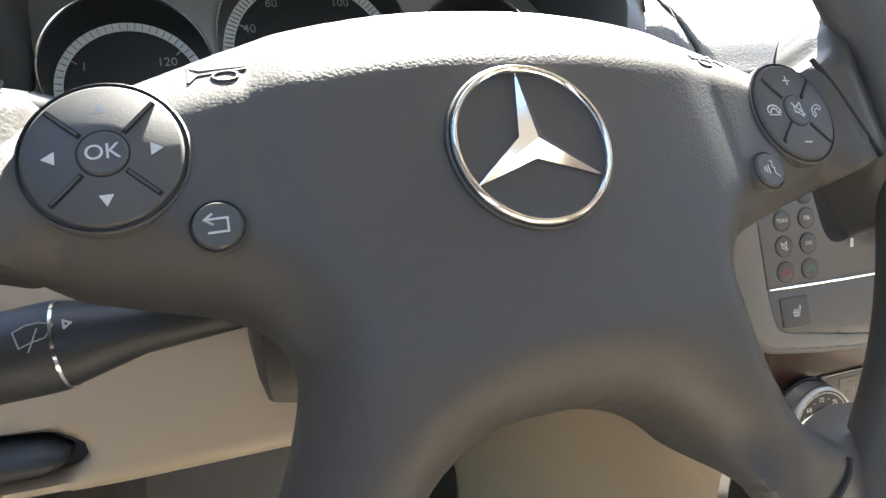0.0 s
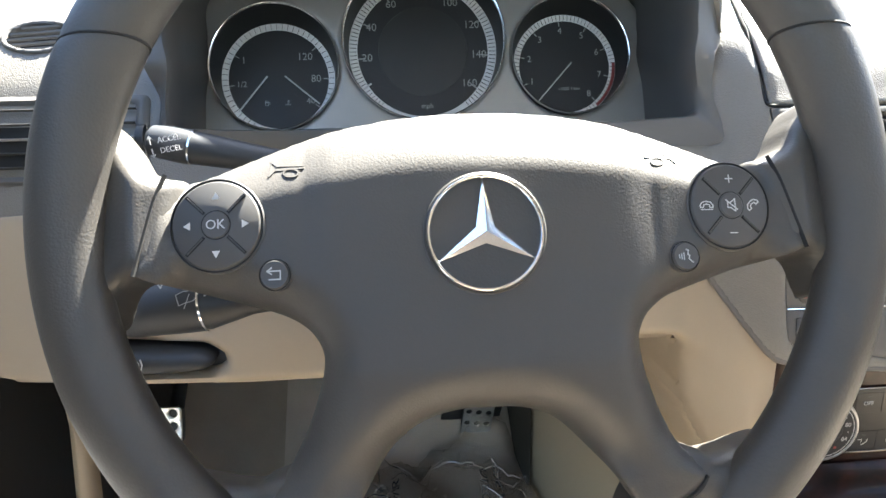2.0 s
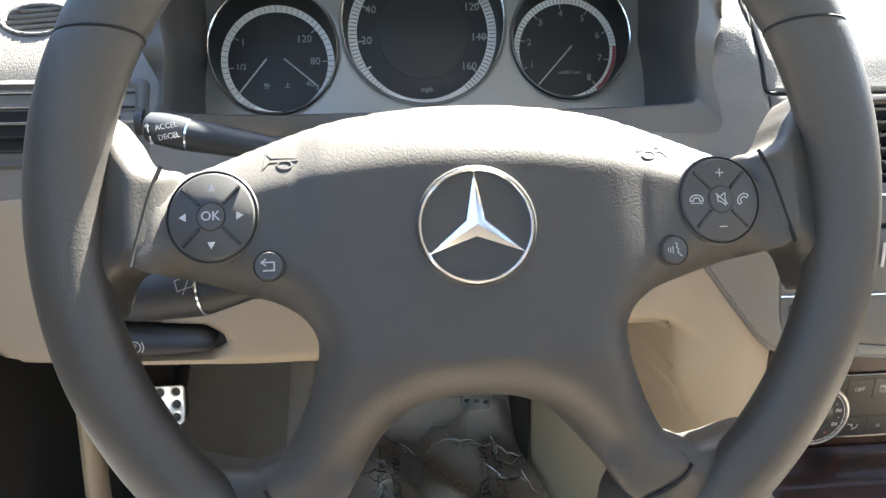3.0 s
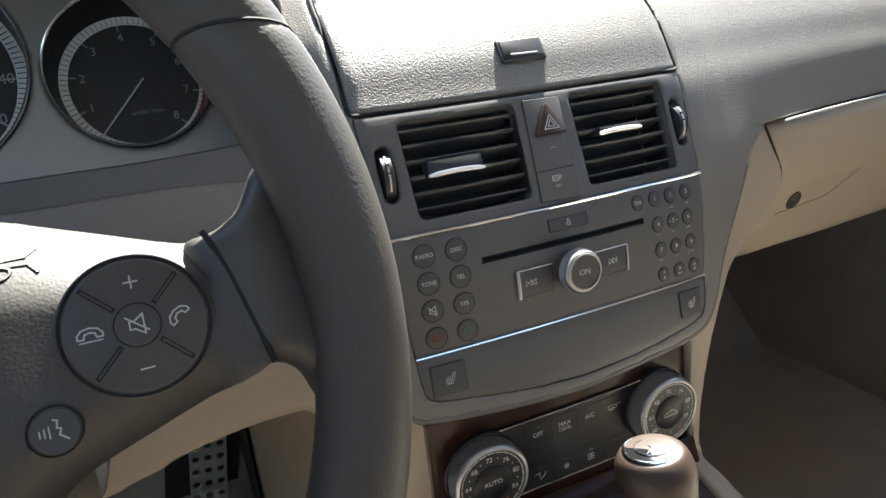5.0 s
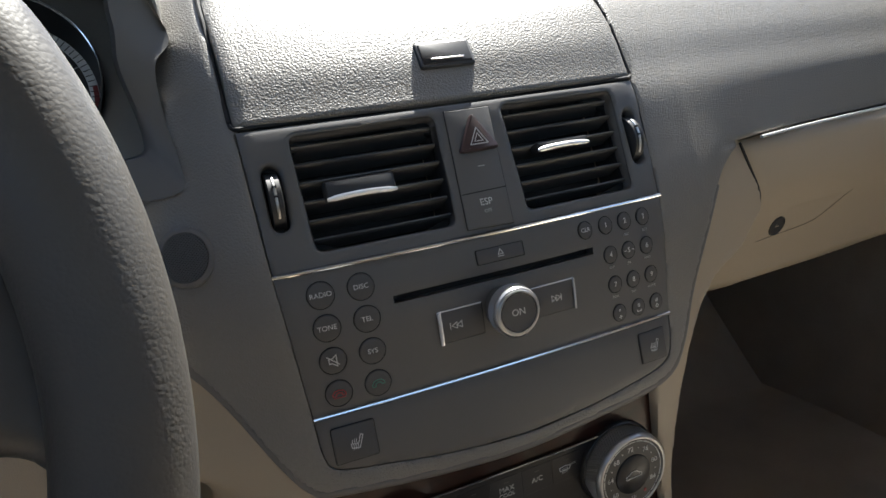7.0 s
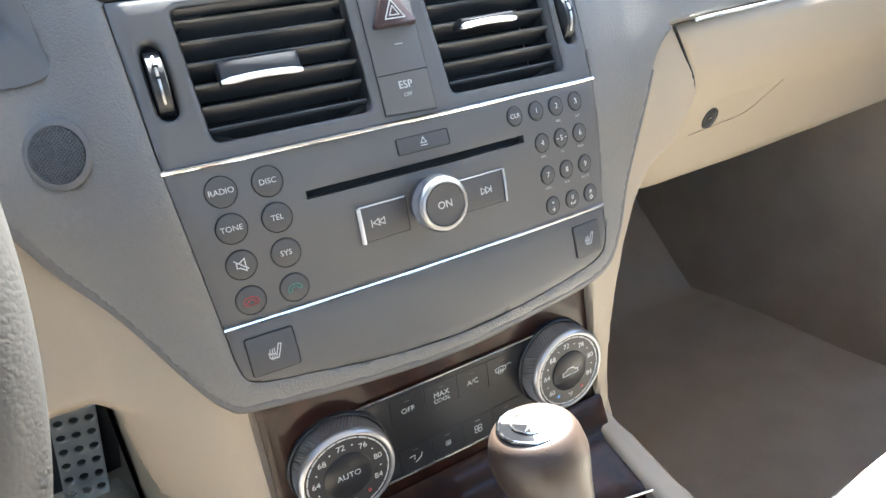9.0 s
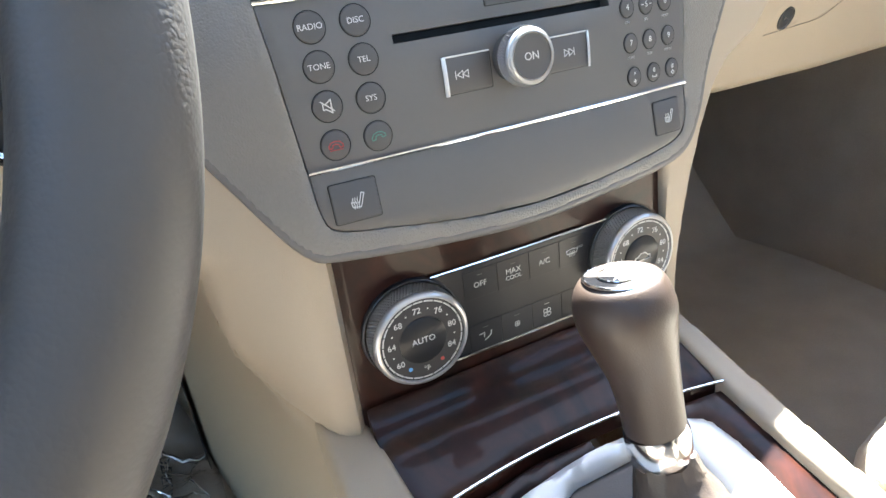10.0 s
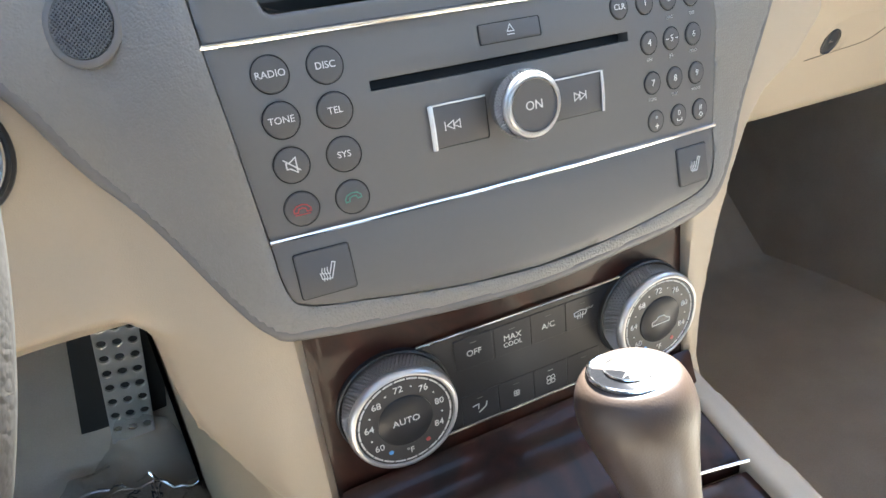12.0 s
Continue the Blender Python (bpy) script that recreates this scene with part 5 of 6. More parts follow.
air_vent(VENT_L, -0.0672, 0.6545, 0.0190, True)
air_vent(VENT_R, 0.0600, 0.6590, 0.0180, False)
for x, loop in ((-0.1113, WHEEL_L), (0.1137, WHEEL_R)):
    tw = part("thumbwheel", moved(lathe([(0.0001, -0.0034), (0.0145, -0.0034), (0.0150, -0.003), (0.0150, 0.003), (0.0145, 0.0034), (0.0001, 0.0034)], 90, (2, 3), 0.0004), pose(0, 0, 0, 0, 90)), BLACK, audio, "ribbed black thumbwheel", m=on_dash(x, 0.6550, -0.0100))
    part("wheel_stripe", tube([(0, 0.0153 * math.sin(a), 0.0153 * math.cos(a)) for a in np.linspace(-0.75, 0.75, 12)], [0.0007] * 12, 6), SATIN, tw, "chrome stripe")
    for a in (0.0, 0.35):
        part("stripe_joint", box(-0.0012, 0.0155 * math.sin(a) - 0.0005, 0.0155 * math.cos(a) - 0.0008, 0.0012, 0.0155 * math.sin(a) + 0.0005, 0.0155 * math.cos(a) + 0.0008, 0), GAP, tw)

# ---- climate panel in the wood ----
climate = thing("climate_panel", "burl wood panel with two climate knobs and a row of buttons", "climate control")
WOOD_Y = 0.1545


def wood_surf(u, v, h):
    return np.stack([u, WOOD_Y + 0.18 * u * u - h, v])


part("wood", skin(round_poly([(-0.1115, 0.503), (0.1095, 0.503), (0.1175, 0.381), (-0.1112, 0.381)], 0.001), wood_surf, 0.006, thick=0.01, edge=0.001), WOOD, climate, "glossy dark burl wood")


def on_wood(x, z, proud=0.0):
    return pose(x, WOOD_Y + 0.18 * x * x - proud, z, 90, 0, math.degrees(math.atan(0.36 * x)))


strip_face = round_poly([(-0.066, 0.4662), (0.066, 0.4662), (0.060, 0.4078), (-0.060, 0.4078)], 0.001)
part("button_strip", skin(strip_face, lambda u, v, h: wood_surf(u, v, h + 0.0006), 0.006, thick=0.003, edge=0.0004), SWITCH, climate, "black button strip")
for z, xa, xb in ((0.4664, -0.0600, 0.0630), (0.4076, -0.0500, 0.0520)):
    part("chrome_strip", tube([tuple(wood_surf(np.array(x), np.array(z), 0.0016)) for x in np.linspace(xa, xb, 16)], [0.0009] * 16, 8), CHROME, climate, "thin chrome strip")
CLIMATE = [("OFF", -0.0290, 0.4520), ("MAX", -0.0062, 0.4520), ("A/C", 0.0160, 0.4520), ("defrost", 0.0382, 0.4520), ("flow", -0.0284, 0.4166), ("fan_low", -0.0062, 0.4166), ("fan_high", 0.0160, 0.4166), ("rear", 0.0382, 0.4166)]
for body, x, z in CLIMATE:
    b = part("button", prism(round_rect(-0.0109, -0.0086, 0.0109, 0.0098, 0.0008), 0, 0.0008, 0.0002), SWITCH, climate, m=on_wood(x, z, 0.0001), smooth=False)
    top = pose(0, 0, 0.00085)
    if body == "MAX":
        part("lettering", text("MAX", 0.0050), INK, b, m=top @ pose(0, 0.0014, 0))
        part("lettering", text("COOL", 0.0040), INK, b, m=top @ pose(0, -0.0028, 0))
    elif body in ("OFF", "A/C"):
        part("lettering", text(body, 0.0050), INK, b, m=top)
    elif body == "defrost":
        part("lettering", text("MAX", 0.0022), DIM_INK, b, m=top @ pose(0.0050, 0.0018, 0))
        part("symbol", merged(stroke([(-0.005, -0.001), (-0.0055, 0.0014), (-0.001, 0.0022), (0.0030, 0.0014), (0.002, -0.001)], 0.0005, closed=True), *[stroke([(x0, -0.0028), (x0 + 0.0004, 0.0006)], 0.0004) for x0 in (-0.0032, -0.0016, 0.0)]), INK, b, m=top)
    elif body.startswith("fan"):
        k = 0.6 if body == "fan_low" else 1.0
        part("fan_symbol", merged(*[stroke(disc(0.0019 * k * math.cos(a), 0.0019 * k * math.sin(a), 0.0013 * k, 10), 0.0005, closed=True) for a in np.arange(4) * math.pi / 2 + 0.8]), INK, b, m=top)
    elif body == "flow":
        part("flow_symbol", merged(stroke([(-0.0045, 0.002), (-0.001, 0.0024), (-0.0014, -0.0006)], 0.0005), stroke([(0.0005, -0.002), (0.003, -0.0004), (0.0038, 0.0022)], 0.0006), stroke([(-0.001, -0.0028), (0.0012, -0.0018)], 0.0006)), INK, b, m=top)
    part("lamp_mark", stroke([(-0.0015, 0.0052), (0.0015, 0.0052)], 0.0004), DIM_INK if body == "fan_high" else SLAT, b, m=pose(0, 0.001, 0.00085))


def climate_knob(x, z, caption):
    k = part("knob", lathe([(0.0272, 0.0), (0.0272, 0.0134), (0.0270, 0.0142)], 96), KNURL, climate, "silver climate knob", m=on_wood(x, z, 0.001))
    part("knurling", knurled(0.0272, 0.0030, 0.0130, 92, 5, 0.0014), KNURL, k, "knurled silver band", smooth=False)
    part("knob_collar", lathe([(0.0300, -0.001), (0.0300, 0.0020), (0.0292, 0.0028), (0.0280, 0.001)], 64), BLACK, k)
    part("knob_rim", lathe([(0.0279, 0.0130), (0.0279, 0.0146), (0.0273, 0.0160), (0.0264, 0.0168), (0.0252, 0.0169), (0.0248, 0.0158)], 96), KNURL, k, "polished rim")
    part("knob_face", lathe([(0.0256, 0.0110), (0.0254, 0.0160), (0.0001, 0.0160)], 72), DIAL, k, "black dial")
    part("knob_cap", lathe([(0.0140, 0.0156), (0.0139, 0.0164), (0.0134, 0.0168), (0.0001, 0.0170)], 56), SWITCH, k, "black cap")
    dash_ring = [stroke([(0.0233 * math.cos(radians(a + d)), 0.0233 * math.sin(radians(a + d))) for d in (-5.6, -2, 2, 5.6)], 0.0008) for a in range(0, 360, 15)]
    part("dash_ring", merged(*dash_ring), INK, k, m=pose(0, 0, 0.0160))
    for i, body in enumerate(("60", "64", "68", "72", "76", "80", "84")):
        a = radians(216 - 40.5 * i)
        part("numeral", text(body, 0.0050), INK, k, m=pose(0.0184 * math.cos(a), 0.0184 * math.sin(a), 0.0161))
    for i in range(6):
        a = radians(196 - 40.5 * i)
        part("dot", prism(disc(0, 0, 0.0005, 10), 0, 0.0002, 0.00005), INK, k, m=pose(0.0188 * math.cos(a), 0.0188 * math.sin(a), 0.0160))
    for a, mat_dot in ((238, BLUE_INK), (-58, RED_INK)):
        part("dot", prism(disc(0, 0, 0.0012, 14), 0, 0.0002, 0.00005), mat_dot, k, m=pose(0.0184 * math.cos(radians(a)), 0.0184 * math.sin(radians(a)), 0.0160))
    part("unit_mark", text("°F", 0.0046), INK, k, m=pose(0, -0.0184, 0.0161))
    if caption:
        part("lettering", text(caption, 0.0050), INK, k, m=pose(0, 0.0004, 0.0171))
    else:
        car = [(-0.0062, -0.002), (-0.0062, 0.0002), (-0.0040, 0.0008), (-0.0018, 0.0026), (0.0020, 0.0026), (0.0042, 0.0006), (0.0062, 0.0), (0.0062, -0.002)]
        part("car_symbol", stroke(car, 0.0006, closed=True), INK, k, m=pose(0, 0, 0.0171))
    return k


climate_knob(-0.0745, 0.4395, "AUTO")
climate_knob(0.0785, 0.4410, "")

# ---- centre console ----
BOOT = material("boot_leather", (0.05, 0.038, 0.03), 0.45, grain=900, depth=0.00008, cells=True)
console = thing("centre_console", "tan centre console with burl wood and a silver shifter plate", "centre console")


def tray_z(y):
    return 0.3795 - 0.37 * (0.152 - y)


part("tray_door", skin(round_poly([(-0.1105, 0.1530), (0.1165, 0.1530), (0.1085, 0.0975), (0.03, 0.1050), (-0.03, 0.1070), (-0.1015, 0.0985)], 0.002), lambda u, v, h: np.stack([u, v, tray_z(v) + 0.02 * smooth_step((v - 0.135) / 0.018) ** 2 + h]), 0.005, thick=0.01, edge=0.0012), WOOD, console, "glossy burl wood tray door")
part("tray_strip", tube([(x, 0.0945 + 0.0105 * (1 - ((x + 0.012) / 0.115) ** 2), tray_z(0.0945 + 0.0105 * (1 - ((x + 0.012) / 0.115) ** 2)) + 0.002) for x in np.linspace(-0.1015, 0.108, 20)], [0.0010] * 20, 8), CHROME, console, "thin chrome strip")
PLATE = round_poly([(-0.062, -0.109), (0.092, -0.109), (0.0875, 0.060), (0.0800, 0.0845), (0.030, 0.0945), (-0.010, 0.0950), (-0.062, 0.0885)], (0.01, 0.01, 0.03, 0.010, 0.03, 0.03, 0.012), 6)
part("wood_surround", skin(round_poly([(-0.1010, 0.0935), (-0.03, 0.1025), (0.03, 0.1005), (0.1075, 0.0935), (0.120, -0.12), (-0.112, -0.12)], 0.002), lambda u, v, h: np.stack([u, v, tray_z(v) - 0.004 + h]), 0.006, holes=[PLATE + PLATE / np.linalg.norm(PLATE, axis=1, keepdims=True) * 0.0004], thick=0.01, edge=0.001), WOOD, console, "glossy burl wood round the shifter plate")
part("shifter_plate", skin(PLATE, lambda u, v, h: np.stack([u, v, tray_z(v) - 0.001 + h]), 0.004, holes=[round_rect(-0.030, -0.090, 0.054, 0.0845, 0.014)], thick=0.006, edge=0.003), PLATE_SILVER, console, "satin silver plate round the shifter")
part("gate_well", skin(round_rect(-0.033, -0.093, 0.057, 0.0875, 0.014), lambda u, v, h: np.stack([u, v, tray_z(v) - 0.010 + h]), 0.02, thick=0.0), BOOT, console, "dark leather skirt inside the plate")
for sx in (1, -1):
    if sx > 0:
        rail = round_poly([(0.1060, 0.175), (0.1220, 0.175), (0.1265, 0.097), (0.1310, 0.037), (0.136, -0.01), (0.152, -0.30), (0.133, -0.30), (0.1165, -0.01), (0.1097, 0.039), (0.1050, 0.094)], 0.003)
    else:
        rail = round_poly([(-0.1118, 0.195), (-0.136, 0.195), (-0.146, -0.30), (-0.119, -0.30), (-0.1130, -0.12), (-0.1025, 0.094)], 0.003)
    part("rail", skin(rail, lambda u, v, h: np.stack([u, v, tray_z(np.maximum(v, -0.05)) + 0.004 + h]), 0.0028, thick=0.03, edge=0.0045), TAN, console, "tan console rail")


def side_surf(sx):
    def f(u, v, h):
        # u runs ahead, v up; the side leans out towards the floor
        x = 0.128 + 0.26 * np.clip(u - 0.16, 0, 1) + 0.12 * np.clip(0.36 - v, 0, 1) + 0.004 * smooth_step((0.45 - v) / 0.1)
        return np.stack([sx * (x + h), u, v])
    return f


for sx in (-1, 1):
    ahead = [(0.80, 0.09), (0.80, 0.49), (0.17, 0.49), (0.155, 0.37)] if sx > 0 else [(0.135, 0.09), (0.135, 0.365)]
    wallo = round_poly([(-0.30, 0.09)] + ahead + [(0.10, 0.352), (-0.05, 0.298), (-0.30, 0.298)][:: 1], 0.01)[:: sx]
    part("side_wall", skin(wallo, side_surf(sx), 0.012, thick=-0.01 if sx < 0 else 0.01, edge=0.003), TAN, console, "tan side of the console")
# tan cheeks beside the wood
def cheek_surf(u, v, h):
    a = np.abs(u)
    y = np.maximum(0.1475, np.interp(v, FINE_Z[:300], FINE_Y[:300]) + 0.011) + np.where(u > 0, recede(a), recede_knee(a)) + 0.02 * smooth_step((0.44 - v) / 0.08) * np.clip((a - 0.112) / 0.05, 0, 1)
    return np.stack([u, y - h, v])


cheek_r = round_poly([(0.1070, 0.508), (0.1160, 0.366), (0.1330, 0.366), (0.1255, 0.421), (0.1305, 0.453), (0.1375, 0.480), (0.148, 0.505), (0.165, 0.527), (0.190, 0.542), (0.228, 0.553), (0.2600, 0.577), (0.2575, 0.596), (0.247, 0.627), (0.236, 0.645), (0.205, 0.640), (0.175, 0.610), (0.150, 0.575), (0.128, 0.535)], 0.005)
part("cheek", skin(cheek_r, cheek_surf, 0.0026, thick=0.02, edge=0.003), TAN, console, "tan moulded cheek beside the wood")

# lower cheek on the driver's side, under the crease
CREASE = np.array([(-0.22, 0.515), (-0.186, 0.508), (-0.1745, 0.495), (-0.1715, 0.460), (-0.1670, 0.436), (-0.148, 0.400), (-0.129, 0.381), (-0.10, 0.362)])


def lower_cheek(u, v, h):
    under = np.interp(u, CREASE[:, 0], CREASE[:, 1]) - v
    y = cheek_surf(u, np.maximum(v, 0.30), h * 0)[1] + 0.0045 + 0.0080 * soft_crease(u) + 0.38 * np.clip((-0.136 - u) / 0.0815, 0, 1) ** 1.25 * smooth_step(under / 0.032) - 0.02 * smooth_step((u + 0.145) / 0.03) * smooth_step((under - 0.01) / 0.13)
    return np.stack([u, y - h, v])


part("lower_cheek", skin(round_poly([(-0.178, 0.520), (-0.2175, 0.520), (-0.2175, 0.075), (-0.120, 0.075), (-0.112, 0.385), (-0.142, 0.415), (-0.165, 0.450)], 0.004), lower_cheek, 0.004, thick=0.015, edge=0.006), TAN, console, "tan lower side of the console")
# this side is far darker in colour than the footwell's floor
part("footwell_side", skin([(0.55, 0.08), (0.98, 0.08), (0.98, 0.52), (0.55, 0.52)], lambda u, v, h: np.stack([-0.2165 - 0.04 * (u - 0.55) - h, u, v]), 0.03, thick=0.0), DARK_CARPET, console, "dark side towards the pedals")

# ---- gear shifter ----
shifter = thing("gear_shifter", "dark brown leather gear shifter with a chrome ring", "gear shifter")
knots = [((0.0093, 0.0530, 0.400), 0.0158), ((0.0078, 0.0550, 0.415), 0.0161), ((0.0056, 0.0580, 0.433), 0.0178), ((0.0022, 0.0608, 0.450), 0.0212), ((0.0001, 0.0630, 0.462), 0.0238), ((-0.0010, 0.0643, 0.469), 0.0241), ((-0.0014, 0.0652, 0.475), 0.0230),
         ((-0.0017, 0.0659, 0.4795), 0.0212), ((-0.0019, 0.0664, 0.4825), 0.0186), ((-0.0020, 0.0666, 0.484), 0.0146)]
kp = curve([p for p, _ in knots], 3, closed=False)
kr = curve([(r,) for _, r in knots], 3, closed=False)[:, 0]
part("grip", tube([tuple(q) for q in kp], list(kr), 36, 1.0, side=(0, 1, 0)), material("shifter_leather", (0.038, 0.025, 0.018), 0.45, grain=1100, depth=0.00005, cells=True), shifter, "dark brown leather grip")
part("chrome_ring", tube([(0.0120, 0.0495, 0.3815), (0.0114, 0.0505, 0.385), (0.0098, 0.0522, 0.396), (0.0092, 0.053, 0.3995)], [0.0160, 0.0168, 0.0168, 0.0160], 40, side=(0, 1, 0)), CHROME, shifter, "chrome ring")
boot = [(0.0120, 0.0490, 0.382, 0.0156), (0.0135, 0.0460, 0.370, 0.0180), (0.0160, 0.0420, 0.356, 0.0235), (0.0170, 0.0300, 0.340, 0.0320), (0.0120, 0.0100, 0.322, 0.0400)]
bv, bf = tube([q[:3] for q in boot], [q[3] for q in boot], 28, 1.0, side=(0, 1, 0))
bv = [(x + 0.0016 * math.sin(i * 1.9), y + 0.0016 * math.cos(i * 2.3), z + 0.002 * math.sin(i * 0.9)) for i, (x, y, z) in enumerate(bv)]
part("boot", (bv, bf), BOOT, shifter, "black folded leather boot")
cap_m = pose(-0.0018, 0.0660, 0.4815, -8, 3, 0) @ Matrix.Diagonal((0.80, 0.80, 1, 1))
cap = part("cap", lathe([(0.0215, -0.003), (0.0213, 0.0004), (0.0200, 0.0014), (0.0001, 0.0024)], 48), material("gloss_black", (0.01, 0.01, 0.011), 0.12, spec=0.15, mottle=0), shifter, "black round cap with chrome rings", m=cap_m)
part("cap_ring", tube([(0.0208 * math.cos(a), 0.0208 * math.sin(a), 0.0012) for a in np.linspace(0, 2 * math.pi, 48, endpoint=False)], [0.0010] * 48, 8, closed=True), CHROME, cap, "chrome ring")
part("cap_ring_inner", tube([(0.0125 * math.cos(a), 0.0125 * math.sin(a), 0.0024) for a in np.linspace(0, 2 * math.pi, 40, endpoint=False)], [0.0006] * 40, 6, closed=True), CHROME, cap, "chrome ring")
part("cap_star", (verts, faces), SATIN, cap, "silver tapered arms", m=pose(0, 0, 0.0016) @ Matrix.Diagonal((0.40, 0.40, 0.35, 1)))

# ---- glove box ----
glove = thing("glove_box", "tan glove box door with a small round lock", "glove box")


def glove_surf(u, v, h):
    return np.stack([u, 0.205 + 0.085 * np.clip(u - 0.26, 0, 1) - 0.004 * np.sin(np.clip((v - 0.56) / 0.075, 0, 1) * math.pi) + 0.38 * (np.sqrt(np.clip(0.587 - v, -1, 1) ** 2 + 3e-5) + np.clip(0.587 - v, -1, 1)) / 2 - h, v])


door = part("door", skin(round_poly([(0.2415, 0.6315), (0.2505, 0.609), (0.2610, 0.586), (0.2630, 0.570), (0.243, 0.532), (0.236, 0.512), (0.242, 0.499), (0.40, 0.493), (0.78, 0.490), (0.78, 0.6315)], 0.005), glove_surf, 0.006, thick=0.02, edge=0.004), TAN, glove, "tan glove box door")
seam = curve([(0.2400, 0.6310), (0.2490, 0.609), (0.2596, 0.587), (0.2615, 0.571), (0.242, 0.533)], 6, closed=False)
part("door_gap", tube([tuple(q) for q in glove_surf(seam[:, 0], seam[:, 1], 0.0008).T], [0.0011] * len(seam), 8), GAP, glove, "dark gap beside the door")
ledge = curve([(0.2815, 0.5400), (0.320, 0.5415), (0.3550, 0.5435), (0.378, 0.553), (0.400, 0.5655)], 5, closed=False)
part("ledge_gap", tube([tuple(q) for q in glove_surf(ledge[:, 0], ledge[:, 1], 0.0006).T], [0.00018] * len(ledge), 6), GAP, glove, "thin gap under the handle")
lock_m = Matrix.Translation(glove_surf(np.array(0.3035), np.array(0.5505), 0.0)) @ pose(0, 0, 0, 111, 0, 5)
part("lock", lathe([(0.0094, -0.004), (0.0094, 0.0016), (0.0088, 0.0020), (0.0080, 0.0010), (0.0001, 0.0006)], 36), BLACK, glove, "round black lock", m=lock_m)
part("keyway", box(-0.0024, -0.0006, 0.0005, 0.0024, 0.0006, 0.0012, 0), CHROME, glove, m=lock_m)
part("handle_recess", skin(round_poly([(0.2815, 0.5405), (0.3550, 0.5440), (0.400, 0.566), (0.355, 0.566), (0.318, 0.567), (0.2900, 0.5600)], 0.002), lambda u, v, h: glove_surf(u, v, h + 0.0007), 0.005, thick=0.002, edge=0.0008), TAN, glove, "moulded handle ledge")
part("gap_lining", skin(round_poly([(0.205, 0.642), (0.79, 0.642), (0.79, 0.50), (0.22, 0.50)], 0.004), lambda u, v, h: glove_surf(u, v, h - 0.012), 0.03, thick=0.0), GAP, glove)

# ---- footwells ----
def pedal(name, label, m, w, h, rows, cols, r, mat):
    ob = thing(name, label, "pedal", m)
    holes = [disc(-w / 2 + w * (c + 0.5) / cols + (0.0), -h / 2 + h * (q + 0.5) / rows, r, 16) for q in range(rows) for c in range(cols)]
    part("plate", skin(round_rect(-w / 2, -h / 2, w / 2, h / 2, min(w, h) * 0.12), lambda u, v, k: np.stack([u, v, k + 0.012 * (v / h) ** 2]), r * 0.30, holes=holes, thick=0.003, edge=0.0006), mat, ob, "perforated metal plate")
    part("pad", skin(round_rect(-w / 2 + 0.001, -h / 2 + 0.001, w / 2 - 0.001, h / 2 - 0.001, min(w, h) * 0.12), lambda u, v, k: np.stack([u, v, k - 0.0035 + 0.012 * (v / h) ** 2]), 0.01, thick=0.012), BLACK, ob, "black rubber pad")
    part("arm", tube([(0, 0, -0.015), (0, h * 0.3, -0.04), (0, h * 1.2, -0.06), (0, h * 2.2, -0.02)], [0.008] * 4, 10), BLACK, ob)
    return ob


pedal("brake_pedal", "perforated steel brake pedal above the plastic-covered mat", pose(-0.2675, 0.6590, 0.2165, 99) @ pose(0, 0, 0, 0, 0, -9), 0.050, 0.222, 10, 3, 0.0054, STEEL)
# added black sheet stands in for the shadowed gap round the pedal
part("gap_shade", skin(round_poly([(-0.060, -0.120), (0.040, -0.120), (0.052, 0.150), (-0.048, 0.150)], 0.004), lambda u, v, h: np.stack([u, v, h - 0.017]), 0.03, thick=0.004, edge=0.001), BLACK, bpy.data.objects["brake_pedal"], "black sheet for the dark gap behind the pedal")
pedal("parking_brake_pedal", "small perforated steel parking brake pedal", pose(-0.6580, 0.342, 0.3620, 70), 0.034, 0.041, 3, 2, 0.0047, POLISHED)
solid("floor_mat", skin(round_rect(-0.60, 0.05, -0.19, 0.80, 0.03), lambda u, v, h: np.stack([u, v, floor_z(v) + 0.012 + h]), 0.02, thick=0.008, edge=0.004), MAT, "brown carpet floor mat under clear film", "floor mat")
film = thing("protective_film", "crumpled clear plastic film printed with black words", "plastic film")


def film_surf(u, v, h):
    a = np.abs(np.sin(u * 17 + 2.1 * np.sin(v * 13))) + 0.7 * np.abs(np.sin(v * 23 + 2.7 * np.sin(u * 19 + 1.0))) + 0.5 * np.abs(np.sin((u + v) * 41 + np.sin(v * 31)))
    return np.stack([u, v, floor_z(v) + 0.016 + 0.020 * (1.6 - a) + 0.006 * np.abs(np.sin(u * 90 + 3 * np.sin(v * 60))) + 0.004 * np.abs(np.sin(v * 130 + 4 * np.sin(u * 70))) + 0.060 * smooth_step((v - 0.600) / 0.042) * np.exp(-(((u + 0.262) / 0.055) ** 2)) + h])


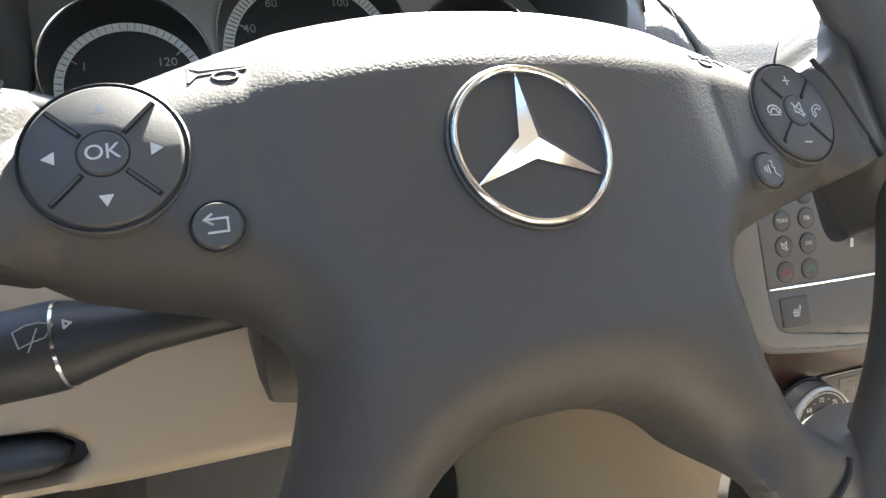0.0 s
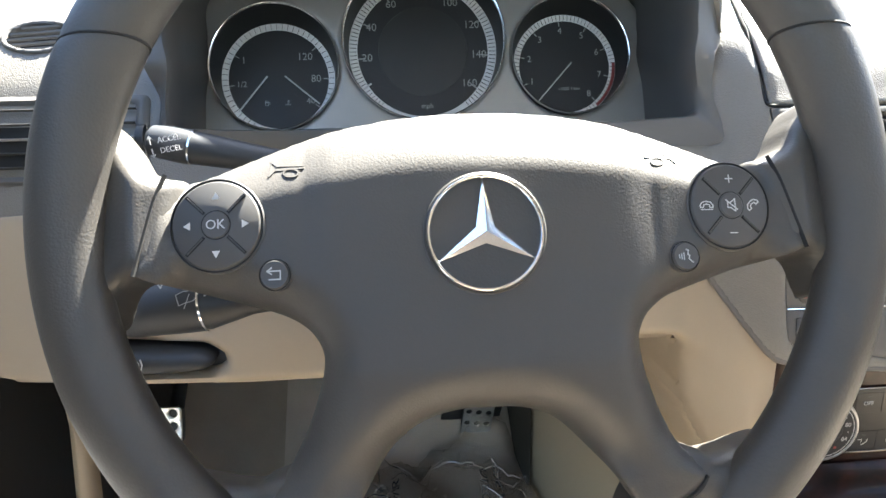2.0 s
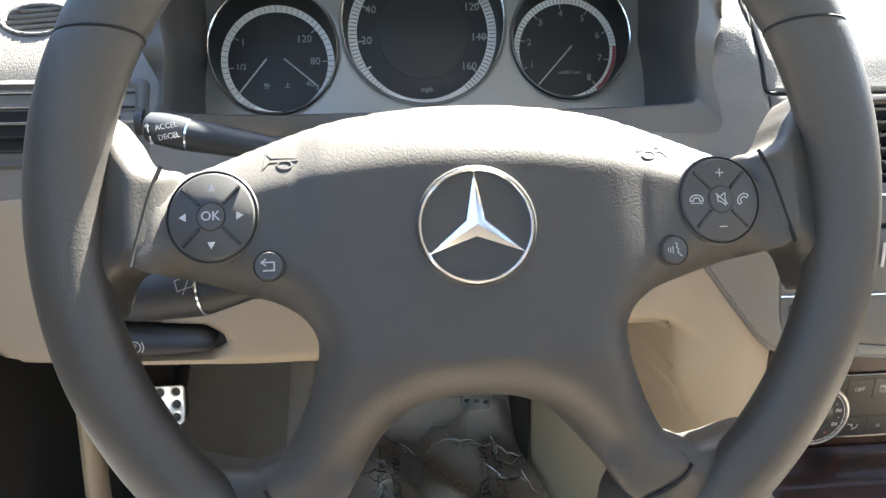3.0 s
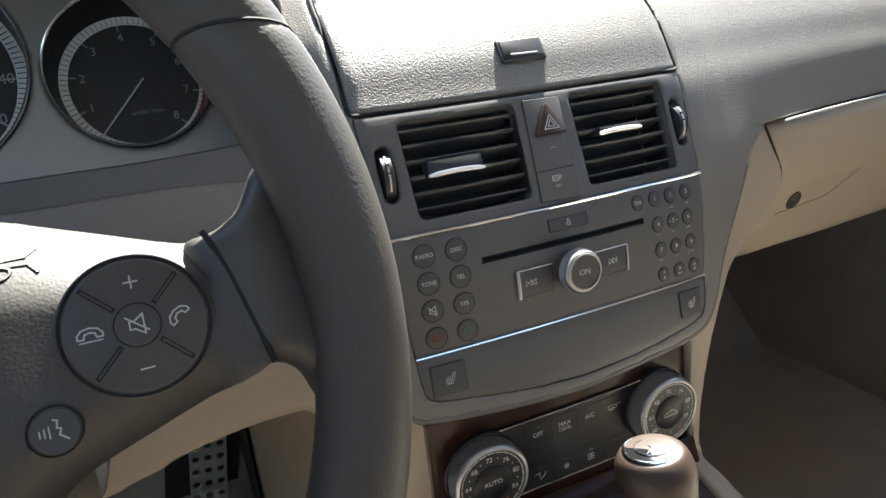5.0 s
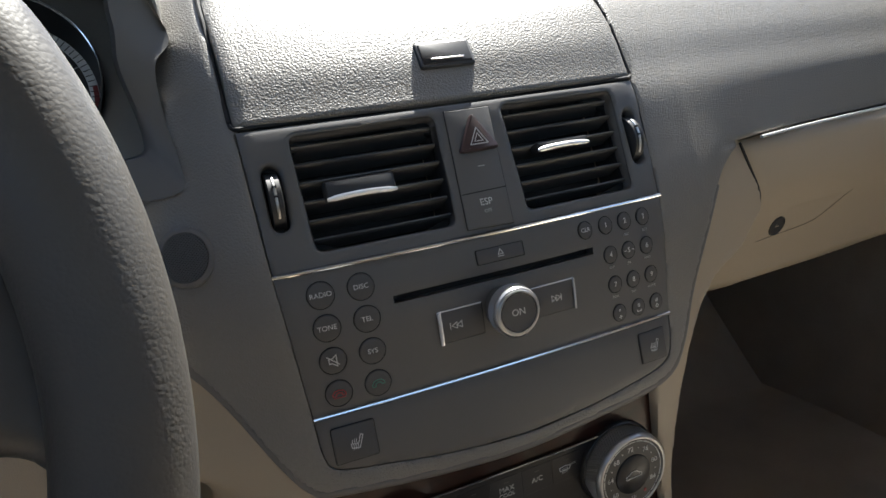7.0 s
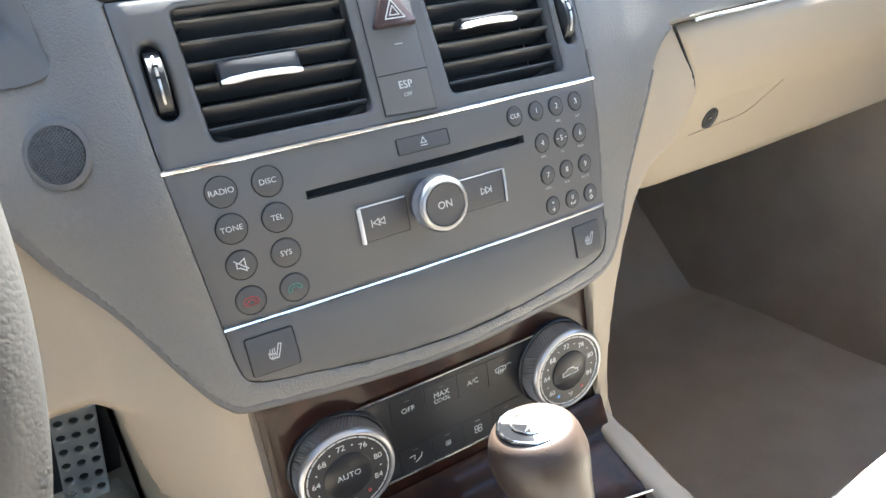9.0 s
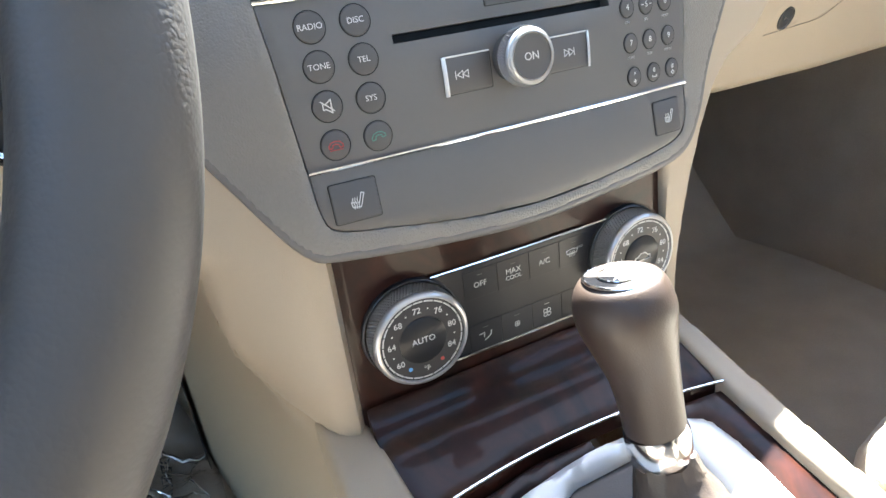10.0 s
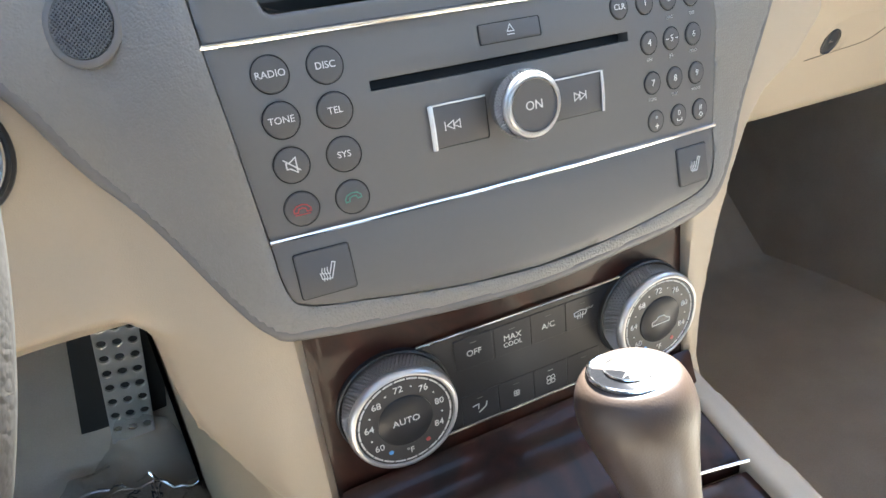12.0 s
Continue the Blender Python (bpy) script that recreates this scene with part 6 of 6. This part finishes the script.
part("sheet", skin(round_poly([(-0.60, 0.12), (-0.20, 0.10), (-0.208, 0.600), (-0.230, 0.643), (-0.290, 0.646), (-0.343, 0.643), (-0.404, 0.634), (-0.418, 0.624), (-0.486, 0.620), (-0.544, 0.622), (-0.582, 0.580)], 0.008), film_surf, 0.006, thick=0), FILM, film).visible_shadow = False
rng = random.Random(4)
# raised pale ridges that stand in for bright reflections on the crumpled film
for k in range(60):
    fx, fy, a, ln, bend = rng.uniform(-0.54, -0.23), rng.uniform(0.28, 0.64), rng.uniform(0, math.pi), rng.uniform(0.03, 0.09), rng.uniform(-9, 9)
    run = []
    for q in np.linspace(-0.5, 0.5, 9):
        d = q * ln
        x, y = fx + d * math.cos(a + bend * d), fy + d * math.sin(a + bend * d)
        run.append(tuple(film_surf(np.array(x), np.array(y), 0.0015 + 0.004 * (0.25 - q * q))))
    part("glint_fold", tube(run, [0.0003 + (0.0080 if k % 3 == 0 else 0.0040) * (0.25 - q * q) for q in np.linspace(-0.5, 0.5, 9)], 6), GLINT_FOLD, film)
for body, fx, fy_, turn in (("DEALER MUST REMOVE", -0.441, 0.500, 91), ("PROTECTIVE COVER", -0.418, 0.510, 91), ("DEALER MUST REMOVE", -0.266, 0.500, 268), ("PROTECTIVE COVER", -0.288, 0.505, 268), ("DEALER MUST REMOVE", -0.510, 0.466, 3), ("PROTECTIVE COVER", -0.510, 0.440, 3)):
    me = text(body, 0.016)
    t = radians(turn)
    for v in me.vertices:
        a, b, c = v.co
        px, py = fx + a * math.cos(t) - b * math.sin(t), fy_ + a * math.sin(t) + b * math.cos(t)
        v.co = film_surf(np.array(px), np.array(py), 0.0008 + c)
    part("lettering", me, BLACK_INK, film)

seat = thing("passenger_seat", "tan leather passenger seat cushion with a stitched front edge", "car seat")
part("cushion", skin(round_poly([(0.178, 0.062), (0.60, 0.085), (0.62, -0.45), (0.19, -0.45)], 0.05), lambda u, v, h: np.stack([u, v, 0.315 + 0.03 * np.clip(-v, 0, 1) + h]), 0.012, thick=0.12, fall=lambda d, u, v: -0.04 * (1 - np.sqrt(1 - (1 - np.clip(d / 0.05, 0, 1)) ** 2 + 1e-9))), TAN_LEATHER, seat)
part("piping", tube([(0.235, 0.012 - 0.45 * k, 0.312 + 0.0135 * k) for k in np.linspace(0, 1, 8)], [0.0022] * 8, 6), TAN, seat)

# ---- driver's end of the dashboard ----
def end_vent():
    ob = thing("side_vent", "rectangular side air vent with slats and a silver strip", "air vent")
    x0, x1 = -0.72, -0.604
    part("frame", skin(round_rect(x0 - 0.008, at_z(0.642), x1 + 0.010, at_z(0.706), 0.006), lambda u, v, h: dash_surf(u, v, h + 0.003), 0.004, holes=[round_rect(x0, at_z(0.648), x1, at_z(0.700), 0.004)], thick=0.008, edge=0.002), FACIA, ob)
    part("duct_back", skin(round_rect(x0, at_z(0.648), x1, at_z(0.700), 0.004), lambda u, v, h: dash_surf(u, v, h + 0.0008), 0.02, thick=0), GAP, ob)
    for k in range(5):
        z = 0.653 + k * 0.0102
        rows = [[tuple(dash_surf(x, at_z(z + dz), h)) for x in np.linspace(x0, x1, 8)] for h, dz in ((0.0035, 0.0), (0.0048, 0.001), (0.0035, 0.002), (0.001, 0.001))]
        part("slat", loft(rows + [rows[0]]), SATIN if k == 2 else BLACK, ob, "silver strip" if k == 2 else "")
    part("thumbwheel", moved(lathe([(0.0001, -0.003), (0.012, -0.003), (0.0124, 0), (0.012, 0.003), (0.0001, 0.003)], 60), pose(0, 0, 0, 0, 90)), BLACK, ob, m=on_dash(-0.599, 0.674, -0.004))


end_vent()
rv_s = at_z(0.752)
rv = thing("round_vent", "oval chrome-rimmed demister vent in the dashboard top", "air vent")
oval = ROUND_VENT
part("rim", skin(grow(oval, 0.003), lambda u, v, h: dash_surf(u, v, h + 0.0022), 0.002, holes=[grow(oval, -0.0012)], thick=0.006, edge=0.0012), FACIA, rv, "grey rim")
part("well", skin(grow(oval, 0.004), lambda u, v, h: dash_surf(u, v, h - 0.014), 0.01, thick=0), GAP, rv)
for k in range(-2, 3):
    o = k * 0.0065
    half = 0.027 * math.sqrt(max(0, 1 - (o / 0.0168) ** 2))
    if half > 0.004:
        part("slat", tube([tuple(dash_surf(-0.690 + a, rv_s + o + 0.1 * a, -0.001)) for a in np.linspace(-half, half, 7)], [0.0011] * 7, 6, 1.6), FACIA, rv)
